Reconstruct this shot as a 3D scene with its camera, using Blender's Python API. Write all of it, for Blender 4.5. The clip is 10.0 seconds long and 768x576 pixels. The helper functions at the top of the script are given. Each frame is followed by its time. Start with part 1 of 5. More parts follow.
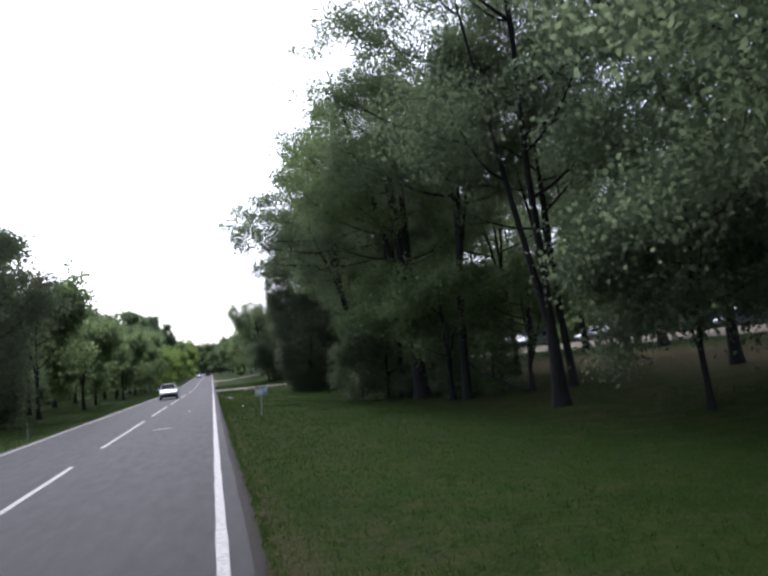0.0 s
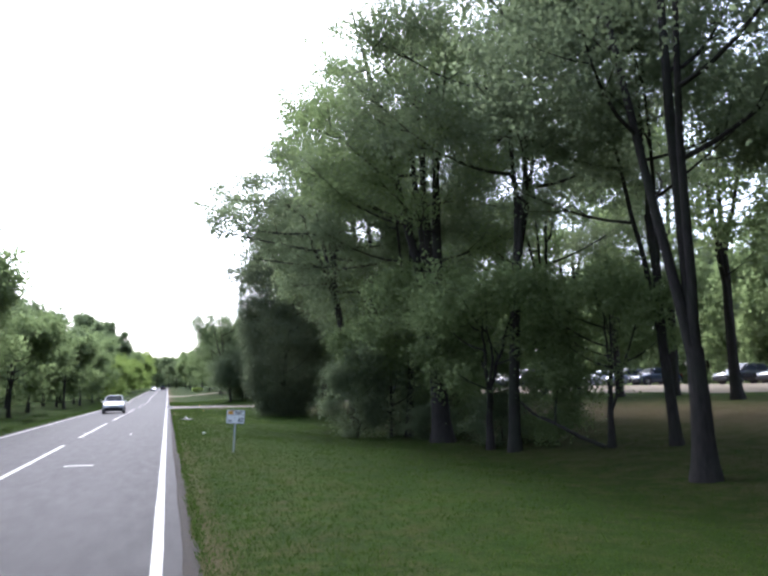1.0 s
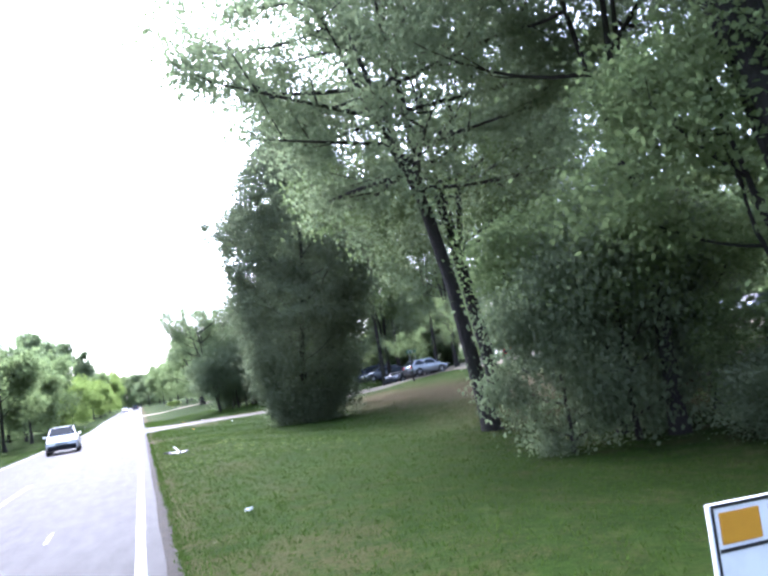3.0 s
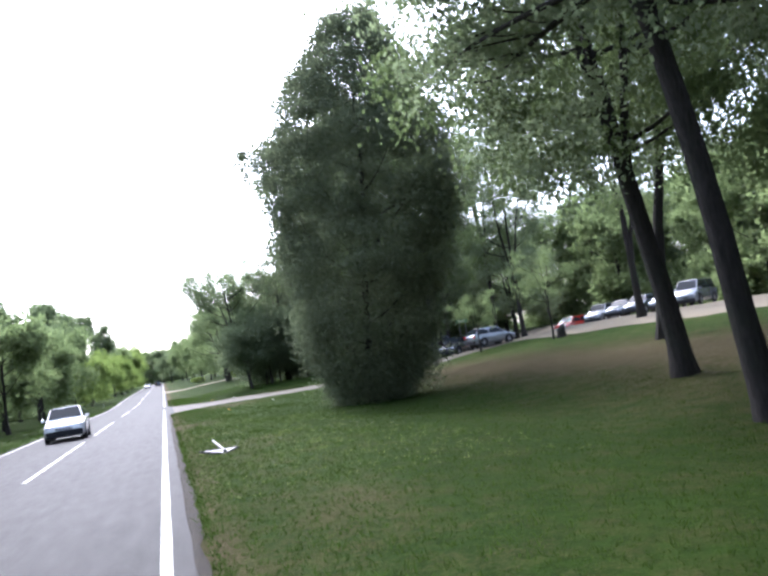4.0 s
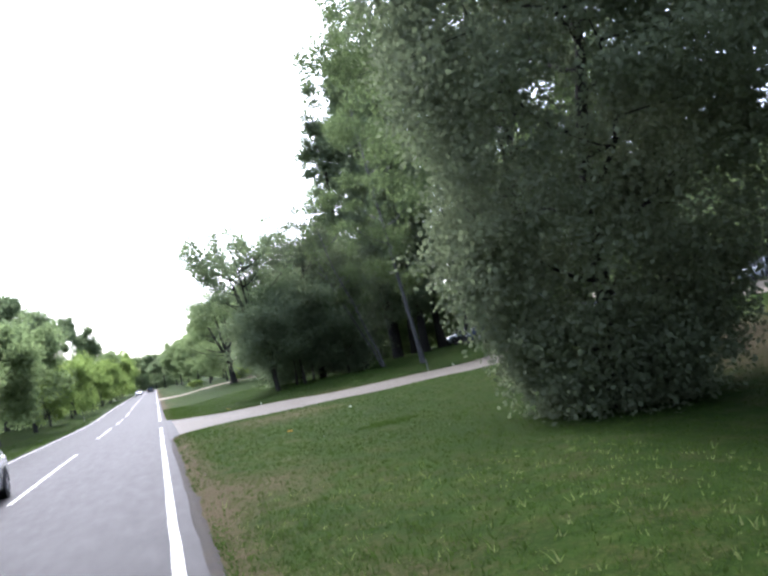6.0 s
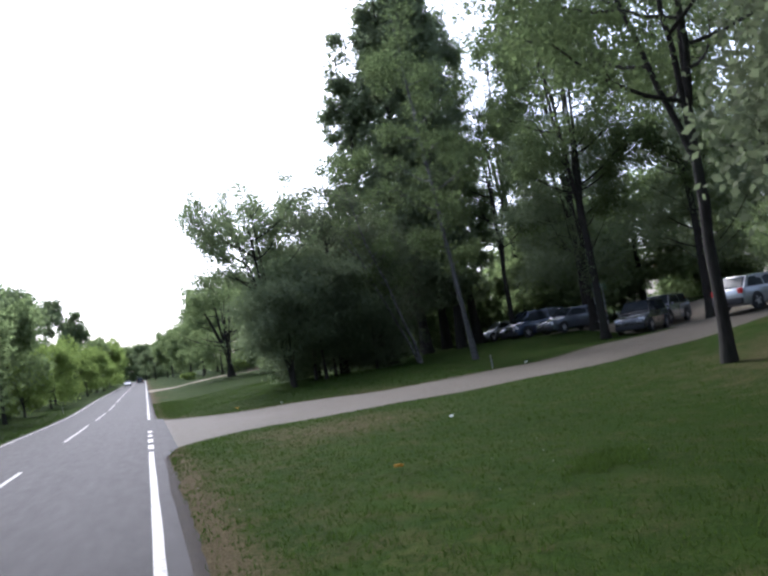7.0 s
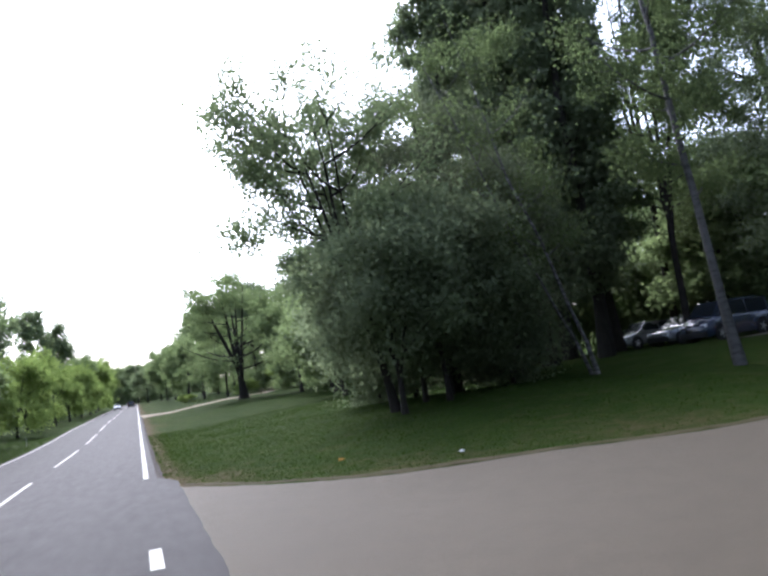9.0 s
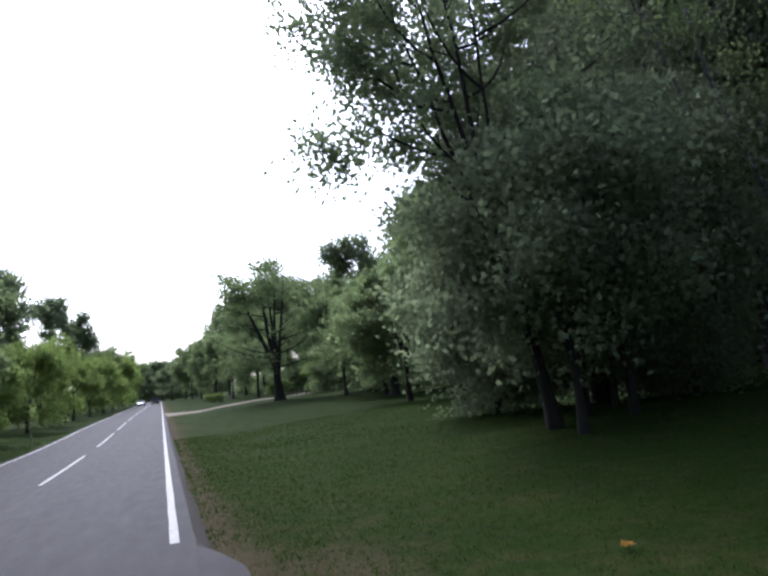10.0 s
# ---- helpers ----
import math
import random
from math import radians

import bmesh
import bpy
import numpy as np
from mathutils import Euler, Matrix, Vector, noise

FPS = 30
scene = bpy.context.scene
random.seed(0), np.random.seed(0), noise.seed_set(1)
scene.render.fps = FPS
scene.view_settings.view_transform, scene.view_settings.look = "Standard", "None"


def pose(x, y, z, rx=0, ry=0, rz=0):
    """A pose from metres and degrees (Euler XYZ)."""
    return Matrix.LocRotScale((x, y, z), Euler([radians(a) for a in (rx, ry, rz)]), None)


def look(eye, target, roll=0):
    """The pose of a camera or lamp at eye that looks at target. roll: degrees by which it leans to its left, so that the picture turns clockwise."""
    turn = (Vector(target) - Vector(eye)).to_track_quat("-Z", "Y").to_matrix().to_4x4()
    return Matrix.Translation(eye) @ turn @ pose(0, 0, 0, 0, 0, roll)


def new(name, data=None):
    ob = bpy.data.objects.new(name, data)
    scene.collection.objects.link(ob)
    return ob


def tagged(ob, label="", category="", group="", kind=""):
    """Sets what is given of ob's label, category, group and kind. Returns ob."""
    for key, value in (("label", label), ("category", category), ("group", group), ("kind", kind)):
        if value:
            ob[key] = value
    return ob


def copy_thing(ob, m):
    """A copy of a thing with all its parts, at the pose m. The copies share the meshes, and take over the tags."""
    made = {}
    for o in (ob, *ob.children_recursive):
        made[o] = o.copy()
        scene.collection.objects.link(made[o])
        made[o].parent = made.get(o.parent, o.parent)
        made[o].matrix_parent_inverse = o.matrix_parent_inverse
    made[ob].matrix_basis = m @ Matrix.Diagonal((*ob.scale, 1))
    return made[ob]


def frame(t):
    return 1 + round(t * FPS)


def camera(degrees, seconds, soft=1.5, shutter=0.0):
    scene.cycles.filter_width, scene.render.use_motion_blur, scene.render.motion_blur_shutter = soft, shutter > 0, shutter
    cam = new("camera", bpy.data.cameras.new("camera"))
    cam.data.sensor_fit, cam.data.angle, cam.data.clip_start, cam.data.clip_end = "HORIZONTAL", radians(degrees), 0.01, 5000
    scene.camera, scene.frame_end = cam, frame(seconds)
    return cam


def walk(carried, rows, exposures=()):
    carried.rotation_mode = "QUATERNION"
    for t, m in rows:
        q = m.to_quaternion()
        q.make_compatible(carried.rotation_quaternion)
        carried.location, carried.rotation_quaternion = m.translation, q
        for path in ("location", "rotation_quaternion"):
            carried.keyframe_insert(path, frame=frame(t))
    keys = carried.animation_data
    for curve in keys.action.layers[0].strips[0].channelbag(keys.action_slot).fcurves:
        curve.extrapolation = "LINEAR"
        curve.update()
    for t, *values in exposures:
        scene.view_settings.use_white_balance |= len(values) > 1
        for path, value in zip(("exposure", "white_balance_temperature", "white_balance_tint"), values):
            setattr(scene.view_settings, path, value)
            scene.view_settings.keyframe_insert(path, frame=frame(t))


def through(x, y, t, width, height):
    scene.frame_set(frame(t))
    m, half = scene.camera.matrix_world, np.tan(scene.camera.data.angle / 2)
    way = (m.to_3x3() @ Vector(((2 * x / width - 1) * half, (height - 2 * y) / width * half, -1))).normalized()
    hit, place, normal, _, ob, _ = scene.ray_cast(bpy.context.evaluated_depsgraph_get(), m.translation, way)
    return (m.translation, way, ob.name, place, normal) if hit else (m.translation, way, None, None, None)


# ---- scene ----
cam = camera(54.0, 10.0, soft=2.8)
# seconds, x, y, z in metres, yaw, pitch, roll in degrees
PATH = [
    (0.0, 0.030, 0.000, 1.65, -12.81, 5.52, 5.66),
    (0.5, 0.060, 4.760, 1.65, -11.15, 3.06, 4.54),
    (1.0, 0.070, 9.521, 1.65, -15.88, 7.62, 0.96),
    (1.5, 0.069, 14.330, 1.65, -20.61, 6.47, 4.77),
    (2.0, 0.125, 19.314, 1.65, -19.69, 6.14, 6.29),
    (2.5, 0.172, 24.289, 1.65, -19.96, 6.32, 7.47),
    (3.0, 0.192, 29.280, 1.65, -17.85, 6.47, 8.84),
    (3.2, 0.227, 31.304, 1.65, -18.36, 4.38, 9.03),
    (4.3, 0.168, 42.372, 1.65, -15.91, 5.18, 8.89),
    (4.5, 0.170, 44.296, 1.65, -17.02, 5.35, 8.08),
    (5.0, 0.127, 49.301, 1.65, -17.30, 3.78, 7.09),
    (5.5, 0.088, 54.277, 1.65, -17.76, 3.35, 9.79),
    (5.7, 0.061, 56.264, 1.65, -16.92, 4.90, 10.92),
    (6.8, 0.063, 67.207, 1.65, -17.50, 4.05, 10.18),
    (7.0, 0.078, 69.200, 1.65, -17.58, 4.63, 8.73),
    (7.5, 0.093, 74.172, 1.65, -16.11, 5.82, 6.66),
    (8.0, 0.049, 79.050, 1.65, -16.54, 6.73, 7.60),
    (8.5, 0.004, 83.876, 1.65, -20.10, 4.60, 9.64),
    (9.0, -0.026, 88.625, 1.65, -18.09, 6.46, 8.32),
    (9.5, -0.042, 93.302, 1.65, -17.23, 6.56, 7.77),
    (10.0, -0.058, 97.988, 1.65, -16.35, 7.28, 5.79),
]
# the film camera's own exposure, in stops
EXPOSURES = [(0.0, 0.97, 5550, 16), (0.5, 1.52, 5550, 16), (1.0, 1.95, 5550, 16), (1.5, 2.14, 5550, 16), (2.0, 2.97, 5250, 20), (3.0, 3.07, 5250, 20), (3.2, 2.54, 5250, 20), (4.3, 2.23, 5550, 16), (4.5, 2.02, 5550, 16), (5.0, 2.12, 5550, 16), (5.5, 2.22, 5550, 16), (5.7, 2.43, 5550, 16), (6.8, 1.66, 5550, 16), (7.0, 1.57, 5550, 16), (8.0, 1.62, 5550, 16), (8.5, 1.32, 5550, 16), (9.0, 1.77, 5550, 16), (9.5, 1.66, 5450, 17), (10.0, 1.12, 5400, 18)]
walk(cam, [(t, pose(x, y, z, 90 + pitch, roll, yaw)) for t, x, y, z, yaw, pitch, roll in PATH], EXPOSURES)

# ---- light: a bright hazy sky, a soft sun high ahead over the road ----
SUN_EL, SUN_AZ = 46.0, -8.0
world = bpy.data.worlds.new("hazy_sky")
scene.world = world
world.use_nodes = True
wn = world.node_tree
sky = wn.nodes.new("ShaderNodeTexSky")
sky.sky_type = "NISHITA"
sky.sun_disc = False
sky.sun_elevation, sky.sun_rotation = radians(SUN_EL), radians(SUN_AZ)
sky.air_density, sky.dust_density, sky.ozone_density = 1.0, 4.5, 0.8
pale = wn.nodes.new("ShaderNodeHueSaturation")  # thin high cloud greys the blue
pale.inputs["Saturation"].default_value = 0.6
wn.links.new(sky.outputs[0], pale.inputs["Color"])
wn.links.new(pale.outputs[0], wn.nodes["Background"].inputs[0])
wn.nodes["Background"].inputs[1].default_value = 0.15
sun = new("sun", bpy.data.lights.new("sun", "SUN"))
sun.data.energy, sun.data.angle, sun.data.color = 1.08, radians(12), (1.0, 0.95, 0.88)
sun_dir = Vector((math.sin(radians(SUN_AZ)) * math.cos(radians(SUN_EL)), math.cos(radians(SUN_AZ)) * math.cos(radians(SUN_EL)), math.sin(radians(SUN_EL))))
sun.matrix_world = look((0, 0, 60), Vector((0, 0, 60)) - sun_dir)


# ---- materials ----
class Nodes:
    def __init__(self, name):
        self.mat = bpy.data.materials.new(name)
        self.mat.use_nodes = True
        self.t = self.mat.node_tree
        self.bsdf = self.t.nodes["Principled BSDF"]
        self.out = self.t.nodes["Material Output"]

    def add(self, kind, **values):
        n = self.t.nodes.new(kind)
        for k, v in values.items():
            setattr(n, k, v)
        return n

    def link(self, a, b):
        self.t.links.new(a, b)

    def noise(self, scale, detail=4.0, rough=0.6, coord=None):
        n = self.add("ShaderNodeTexNoise")
        n.inputs["Scale"].default_value, n.inputs["Detail"].default_value, n.inputs["Roughness"].default_value = scale, detail, rough
        self.link(coord or self.coord(), n.inputs["Vector"])
        return n.outputs["Fac"]

    def coord(self):
        if not hasattr(self, "position"):
            self.position = self.add("ShaderNodeNewGeometry").outputs["Position"]
        return self.position

    def ramp(self, fac, stops):
        r = self.add("ShaderNodeValToRGB")
        while len(r.color_ramp.elements) < len(stops):
            r.color_ramp.elements.new(0.5)
        for e, (p, c) in zip(r.color_ramp.elements, stops):
            e.position, e.color = p, (*c, 1) if len(c) == 3 else c
        self.link(fac, r.inputs[0])
        return r.outputs[0]

    def mix(self, fac, a, b, blend="MIX"):
        m = self.add("ShaderNodeMix", data_type="RGBA", blend_type=blend)
        for sock, v in ((m.inputs[0], fac), (m.inputs[6], a), (m.inputs[7], b)):
            if isinstance(v, (int, float)):
                sock.default_value = v
            elif isinstance(v, tuple):
                sock.default_value = (*v, 1)
            else:
                self.link(v, sock)
        return m.outputs[2]

    def maths(self, op, a, b):
        m = self.add("ShaderNodeMath", operation=op)
        for sock, v in zip(m.inputs, (a, b)):
            if isinstance(v, (int, float)):
                sock.default_value = v
            else:
                self.link(v, sock)
        return m.outputs[0]

    def bump(self, height, strength, distance):
        b = self.add("ShaderNodeBump")
        b.inputs["Strength"].default_value, b.inputs["Distance"].default_value = strength, distance
        self.link(height, b.inputs["Height"])
        self.link(b.outputs[0], self.bsdf.inputs["Normal"])

    def set(self, color=None, rough=None, metal=None, spec=None):
        for key, v in (("Base Color", color), ("Roughness", rough), ("Metallic", metal), ("Specular IOR Level", spec)):
            if v is None:
                continue
            if isinstance(v, (int, float)):
                self.bsdf.inputs[key].default_value = v
            elif isinstance(v, tuple):
                self.bsdf.inputs[key].default_value = (*v, 1)
            else:
                self.link(v, self.bsdf.inputs[key])
        return self


def m_asphalt():
    n = Nodes("asphalt")
    along = n.add("ShaderNodeMapping")
    along.inputs["Scale"].default_value = (1.0, 0.22, 1.0)
    n.link(n.coord(), along.inputs[0])
    fine, mid, big = n.noise(90, 3), n.noise(5, 4, 0.55, along.outputs[0]), n.noise(0.3, 4)
    c = n.ramp(fine, [(0.3, (0.0099, 0.0091, 0.0092)), (0.7, (0.0207, 0.0193, 0.0193))])
    c = n.mix(n.ramp(big, [(0.35, (0, 0, 0)), (0.75, (0.35, 0.35, 0.35))]), c, (0.0225, 0.0211, 0.0210))
    # wheel tracks, a little smoother and darker
    sep = n.add("ShaderNodeSeparateXYZ")
    n.link(n.coord(), sep.inputs[0])
    w = n.add("ShaderNodeMath", operation="SINE")
    n.link(n.maths("MULTIPLY", sep.outputs[0], 4.1), w.inputs[0])
    track = n.ramp(n.maths("ADD", n.maths("MULTIPLY", w.outputs[0], 0.3), mid), [(0.45, (0, 0, 0)), (0.95, (0.2, 0.2, 0.2))])
    c = n.mix(track, c, (0.0273, 0.0257, 0.0253))
    n.set(c, n.ramp(mid, [(0.3, (0.72, 0.72, 0.72)), (0.7, (0.80, 0.80, 0.80))]), spec=0.10)
    n.bump(fine, 0.25, 0.002)
    return n.mat


def m_paint():
    n = Nodes("road_paint")
    worn = n.ramp(n.noise(14, 6, 0.7), [(0.36, (0.0723, 0.0681, 0.0585)), (0.54, (0.170, 0.162, 0.138))])
    n.set(worn, 0.6)
    n.bump(n.noise(120, 2), 0.3, 0.003)
    return n.mat


def m_ground():
    n = Nodes("lawn_and_soil")
    fine, mid, big = n.noise(26, 6, 0.75), n.noise(1.5, 6, 0.7), n.noise(0.16, 5)
    grass = n.ramp(fine, [(0.25, (0.0135, 0.0280, 0.0034)), (0.5, (0.0226, 0.0439, 0.0061)), (0.75, (0.0356, 0.0579, 0.0104))])
    grass = n.mix(n.ramp(mid, [(0.42, (0, 0, 0)), (0.64, (0.75, 0.75, 0.75))]), grass, n.ramp(fine, [(0.3, (0.0250, 0.0280, 0.0074)), (0.7, (0.0596, 0.0560, 0.0185))]))
    grass = n.mix(n.ramp(big, [(0.42, (0, 0, 0)), (0.6, (0.8, 0.8, 0.8))]), grass, n.ramp(fine, [(0.3, (0.0116, 0.0243, 0.0037)), (0.7, (0.0268, 0.0467, 0.0083))]))
    clover = n.noise(0.62, 6, 0.62)
    grass = n.mix(n.ramp(clover, [(0.46, (0, 0, 0)), (0.58, (0.7, 0.7, 0.7))]), grass, n.ramp(fine, [(0.3, (0.0086, 0.0206, 0.0027)), (0.7, (0.0240, 0.0430, 0.0074))]))
    grass = n.mix(n.ramp(n.noise(5.5, 5, 0.65), [(0.40, (0.62, 0.62, 0.62)), (0.52, (0, 0, 0))]), grass, n.mix(0.55, grass, (0.0058, 0.0103, 0.0019)))
    grass = n.mix(n.ramp(n.noise(3.1, 4, 0.6), [(0.55, (0, 0, 0)), (0.68, (0.6, 0.6, 0.6))]), grass, (0.0442, 0.0579, 0.0148))
    # deeper green away from the road, with the trees' shade put into the lawn colour
    deep = n.add("ShaderNodeAttribute", attribute_name="lush_shade")
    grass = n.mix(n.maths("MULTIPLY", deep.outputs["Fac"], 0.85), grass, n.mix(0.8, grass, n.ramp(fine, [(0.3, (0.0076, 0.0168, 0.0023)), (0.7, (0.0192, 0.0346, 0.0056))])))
    soil = n.ramp(fine, [(0.25, (0.0307, 0.0246, 0.0129)), (0.55, (0.0648, 0.0523, 0.0277)), (0.8, (0.1255, 0.1022, 0.0542))])
    att = n.add("ShaderNodeAttribute", attribute_name="bare")
    edge = n.maths("ADD", att.outputs["Fac"], n.maths("MULTIPLY", n.maths("SUBTRACT", n.maths("ADD", mid, fine), 1.0), 1.25))
    dry = n.ramp(fine, [(0.28, (0.0264, 0.0282, 0.0097)), (0.5, (0.0440, 0.0422, 0.0167)), (0.74, (0.0774, 0.0686, 0.0334))])
    grass = n.mix(n.ramp(edge, [(0.04, (0, 0, 0)), (0.42, (0.85, 0.85, 0.85))]), grass, dry)
    c = n.mix(n.ramp(edge, [(0.40, (0, 0, 0)), (0.70, (1, 1, 1))]), grass, soil)
    n.set(c, 0.95, spec=0.02)
    n.bump(n.maths("ADD", fine, n.maths("MULTIPLY", mid, 2.0)), 0.8, 0.05)
    return n.mat


def m_grain(name, lo, hi, scale, rough=0.9, bump=0.02, patch=None, spec=0.2):
    """A grained mineral or timber surface of two tones, with larger patches."""
    n = Nodes(name)
    fine, big = n.noise(scale, 6, 0.7), n.noise(scale / 18, 4)
    c = n.ramp(fine, [(0.28, lo), (0.72, hi)])
    if patch:
        c = n.mix(n.ramp(big, [(0.4, (0, 0, 0)), (0.68, (0.7, 0.7, 0.7))]), c, patch)
    n.set(c, rough, spec=spec)
    n.bump(fine, 0.6, bump)
    return n.mat


def m_bark(name, lo, hi, moss=None):
    n = Nodes(name)
    stretch = n.add("ShaderNodeMapping")
    stretch.inputs["Scale"].default_value = (9, 9, 1.6)
    n.link(n.coord(), stretch.inputs[0])
    f = n.noise(1.6, 7, 0.75, stretch.outputs[0])
    c = n.ramp(f, [(0.3, lo), (0.68, hi)])
    if moss:
        c = n.mix(n.ramp(n.noise(0.9, 4), [(0.48, (0, 0, 0)), (0.7, (0.6, 0.6, 0.6))]), c, moss)
    n.set(c, 0.9, spec=0.2)
    n.bump(f, 1.0, 0.05)
    return n.mat


def m_birch(name, pale):
    n = Nodes(name)
    stretch = n.add("ShaderNodeMapping")
    stretch.inputs["Scale"].default_value = (2, 2, 9)
    n.link(n.coord(), stretch.inputs[0])
    f = n.noise(1.3, 5, 0.7, stretch.outputs[0])
    n.set(n.ramp(f, [(0.38, (0.018, 0.017, 0.015)), (0.5, (0.055, 0.052, 0.046)), (0.72, pale)]), 0.7)
    n.bump(f, 0.5, 0.02)
    return n.mat


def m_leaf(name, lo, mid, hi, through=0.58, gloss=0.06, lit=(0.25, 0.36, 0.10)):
    n = Nodes(name)
    g = n.add("ShaderNodeNewGeometry")
    n.position = g.outputs["Position"]
    lo, mid, hi = (tuple(k * v for k, v in zip((1.36, 1.24, 1.15), tone)) for tone in (lo, mid, hi))
    lo, hi = (tuple(0.55 * e + 0.45 * m for e, m in zip(end, mid)) for end in (lo, hi))
    c = n.ramp(g.outputs["Random Per Island"], [(0.0, lo), (0.55, mid), (1.0, hi)])
    c = n.mix(n.ramp(n.noise(0.45, 3), [(0.4, (0, 0, 0)), (0.65, (0.55, 0.55, 0.55))]), c, tuple(v * 0.7 for v in mid))
    n.set(c, 0.7, spec=gloss * 0.4)
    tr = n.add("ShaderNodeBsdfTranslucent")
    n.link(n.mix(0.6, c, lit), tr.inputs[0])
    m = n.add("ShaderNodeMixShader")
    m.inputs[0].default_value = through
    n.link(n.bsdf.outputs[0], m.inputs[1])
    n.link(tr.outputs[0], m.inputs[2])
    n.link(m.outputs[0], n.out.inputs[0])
    return n.mat


def m_car(name, color, metal=0.0):
    n = Nodes(name)
    dust = n.noise(5, 5)
    n.set(n.mix(n.ramp(dust, [(0.45, (0, 0, 0)), (0.8, (0.06, 0.06, 0.06))]), color, (0.2, 0.18, 0.15)), 0.26, metal, 0.5)
    n.bsdf.inputs["Coat Weight"].default_value = 1.0
    n.bsdf.inputs["Coat Roughness"].default_value = 0.08
    return n.mat


def m_plain(name, color, rough=0.5, metal=0.0, grime=0.25, scale=9.0):
    n = Nodes(name)
    n.set(n.mix(n.ramp(n.noise(scale, 5), [(0.42, (0, 0, 0)), (0.75, (grime, grime, grime))]), color, tuple(v * 0.45 for v in color)), rough, metal)
    return n.mat


ASPHALT, PAINT, GROUND = m_asphalt(), m_paint(), m_ground()
SAND = m_grain("packed_sandy_gravel", (0.125, 0.106, 0.076), (0.215, 0.184, 0.136), 30, patch=(0.155, 0.128, 0.09), spec=0.05)
DRIVE = m_grain("worn_drive_surface", (0.040, 0.0330, 0.0215), (0.068, 0.056, 0.037), 38, rough=0.82, patch=(0.046, 0.0375, 0.0245), spec=0.22)
RIM_SOIL = m_grain("dark_trodden_soil", (0.034, 0.029, 0.017), (0.078, 0.066, 0.042), 24, patch=(0.036, 0.038, 0.014), spec=0.03)
SHOULDER = m_grain("gritty_shoulder", (0.018, 0.0165, 0.0155), (0.046, 0.041, 0.036), 55, patch=(0.041, 0.034, 0.025), spec=0.05)
BARK = m_bark("grey_brown_bark", (0.011, 0.0095, 0.008), (0.034, 0.029, 0.024), (0.022, 0.026, 0.015))
BIRCH, BIRCH_GREY = m_birch("birch_bark", (0.21, 0.20, 0.182)), m_birch("grey_birch_bark", (0.075, 0.071, 0.064))
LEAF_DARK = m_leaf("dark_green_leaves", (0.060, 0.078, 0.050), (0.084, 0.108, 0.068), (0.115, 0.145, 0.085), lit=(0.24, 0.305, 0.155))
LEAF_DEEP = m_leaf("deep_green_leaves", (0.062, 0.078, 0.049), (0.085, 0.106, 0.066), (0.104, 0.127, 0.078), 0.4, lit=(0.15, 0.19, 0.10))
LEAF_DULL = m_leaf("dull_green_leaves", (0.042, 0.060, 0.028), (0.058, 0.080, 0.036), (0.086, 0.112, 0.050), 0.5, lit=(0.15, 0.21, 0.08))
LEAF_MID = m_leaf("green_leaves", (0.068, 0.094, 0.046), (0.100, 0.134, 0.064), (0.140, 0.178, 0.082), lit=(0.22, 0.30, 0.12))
# yellow-green leaves; sunlight and haze on far trees are put into this lighter colour
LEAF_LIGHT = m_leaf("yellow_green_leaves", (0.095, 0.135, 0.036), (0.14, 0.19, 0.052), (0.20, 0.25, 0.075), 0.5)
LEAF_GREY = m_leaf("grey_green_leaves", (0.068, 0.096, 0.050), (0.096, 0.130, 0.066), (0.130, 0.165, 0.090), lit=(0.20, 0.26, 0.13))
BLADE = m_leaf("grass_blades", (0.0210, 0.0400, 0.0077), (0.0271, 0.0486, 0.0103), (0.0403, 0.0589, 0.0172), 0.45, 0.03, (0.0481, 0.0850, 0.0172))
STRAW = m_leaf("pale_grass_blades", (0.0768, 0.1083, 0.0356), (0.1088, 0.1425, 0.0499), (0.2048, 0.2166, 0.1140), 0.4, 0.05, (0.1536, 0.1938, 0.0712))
RUBBER = m_plain("tyre_rubber", (0.022, 0.022, 0.023), 0.85)
ALLOY = m_plain("wheel_alloy", (0.45, 0.45, 0.46), 0.35, 0.8)
TRIM = m_plain("black_plastic_trim", (0.02, 0.02, 0.022), 0.7)
TRIM.node_tree.nodes["Principled BSDF"].inputs["Specular IOR Level"].default_value = 0.2
LAMP = m_plain("clear_lamp_cover", (0.7, 0.72, 0.74), 0.12, 0.3, 0.1)
TAIL = m_plain("red_lamp_cover", (0.35, 0.012, 0.012), 0.2)
GLASS = m_plain("tinted_car_glass", (0.018, 0.022, 0.025), 0.08, 0.0, 0.1)
GLASS.node_tree.nodes["Principled BSDF"].inputs["Specular IOR Level"].default_value = 0.1
CHALKY = m_plain("weathered_white_paint", (0.19, 0.186, 0.172), 0.6, 0.0, 0.85, 11)
WHITE = m_plain("white_enamel", (0.78, 0.78, 0.77), 0.4, 0.0, 0.15, 16)
BLACK = m_plain("black_lettering", (0.02, 0.02, 0.022), 0.5)
ORANGE = m_plain("orange_enamel", (0.55, 0.26, 0.02), 0.45)
GALV = m_plain("galvanised_steel", (0.42, 0.43, 0.44), 0.45, 0.6, 0.3, 20)
TIMBER = m_grain("weathered_timber", (0.10, 0.075, 0.05), (0.22, 0.17, 0.12), 20)
GREEN = m_plain("green_enamel", (0.02, 0.13, 0.07), 0.5)


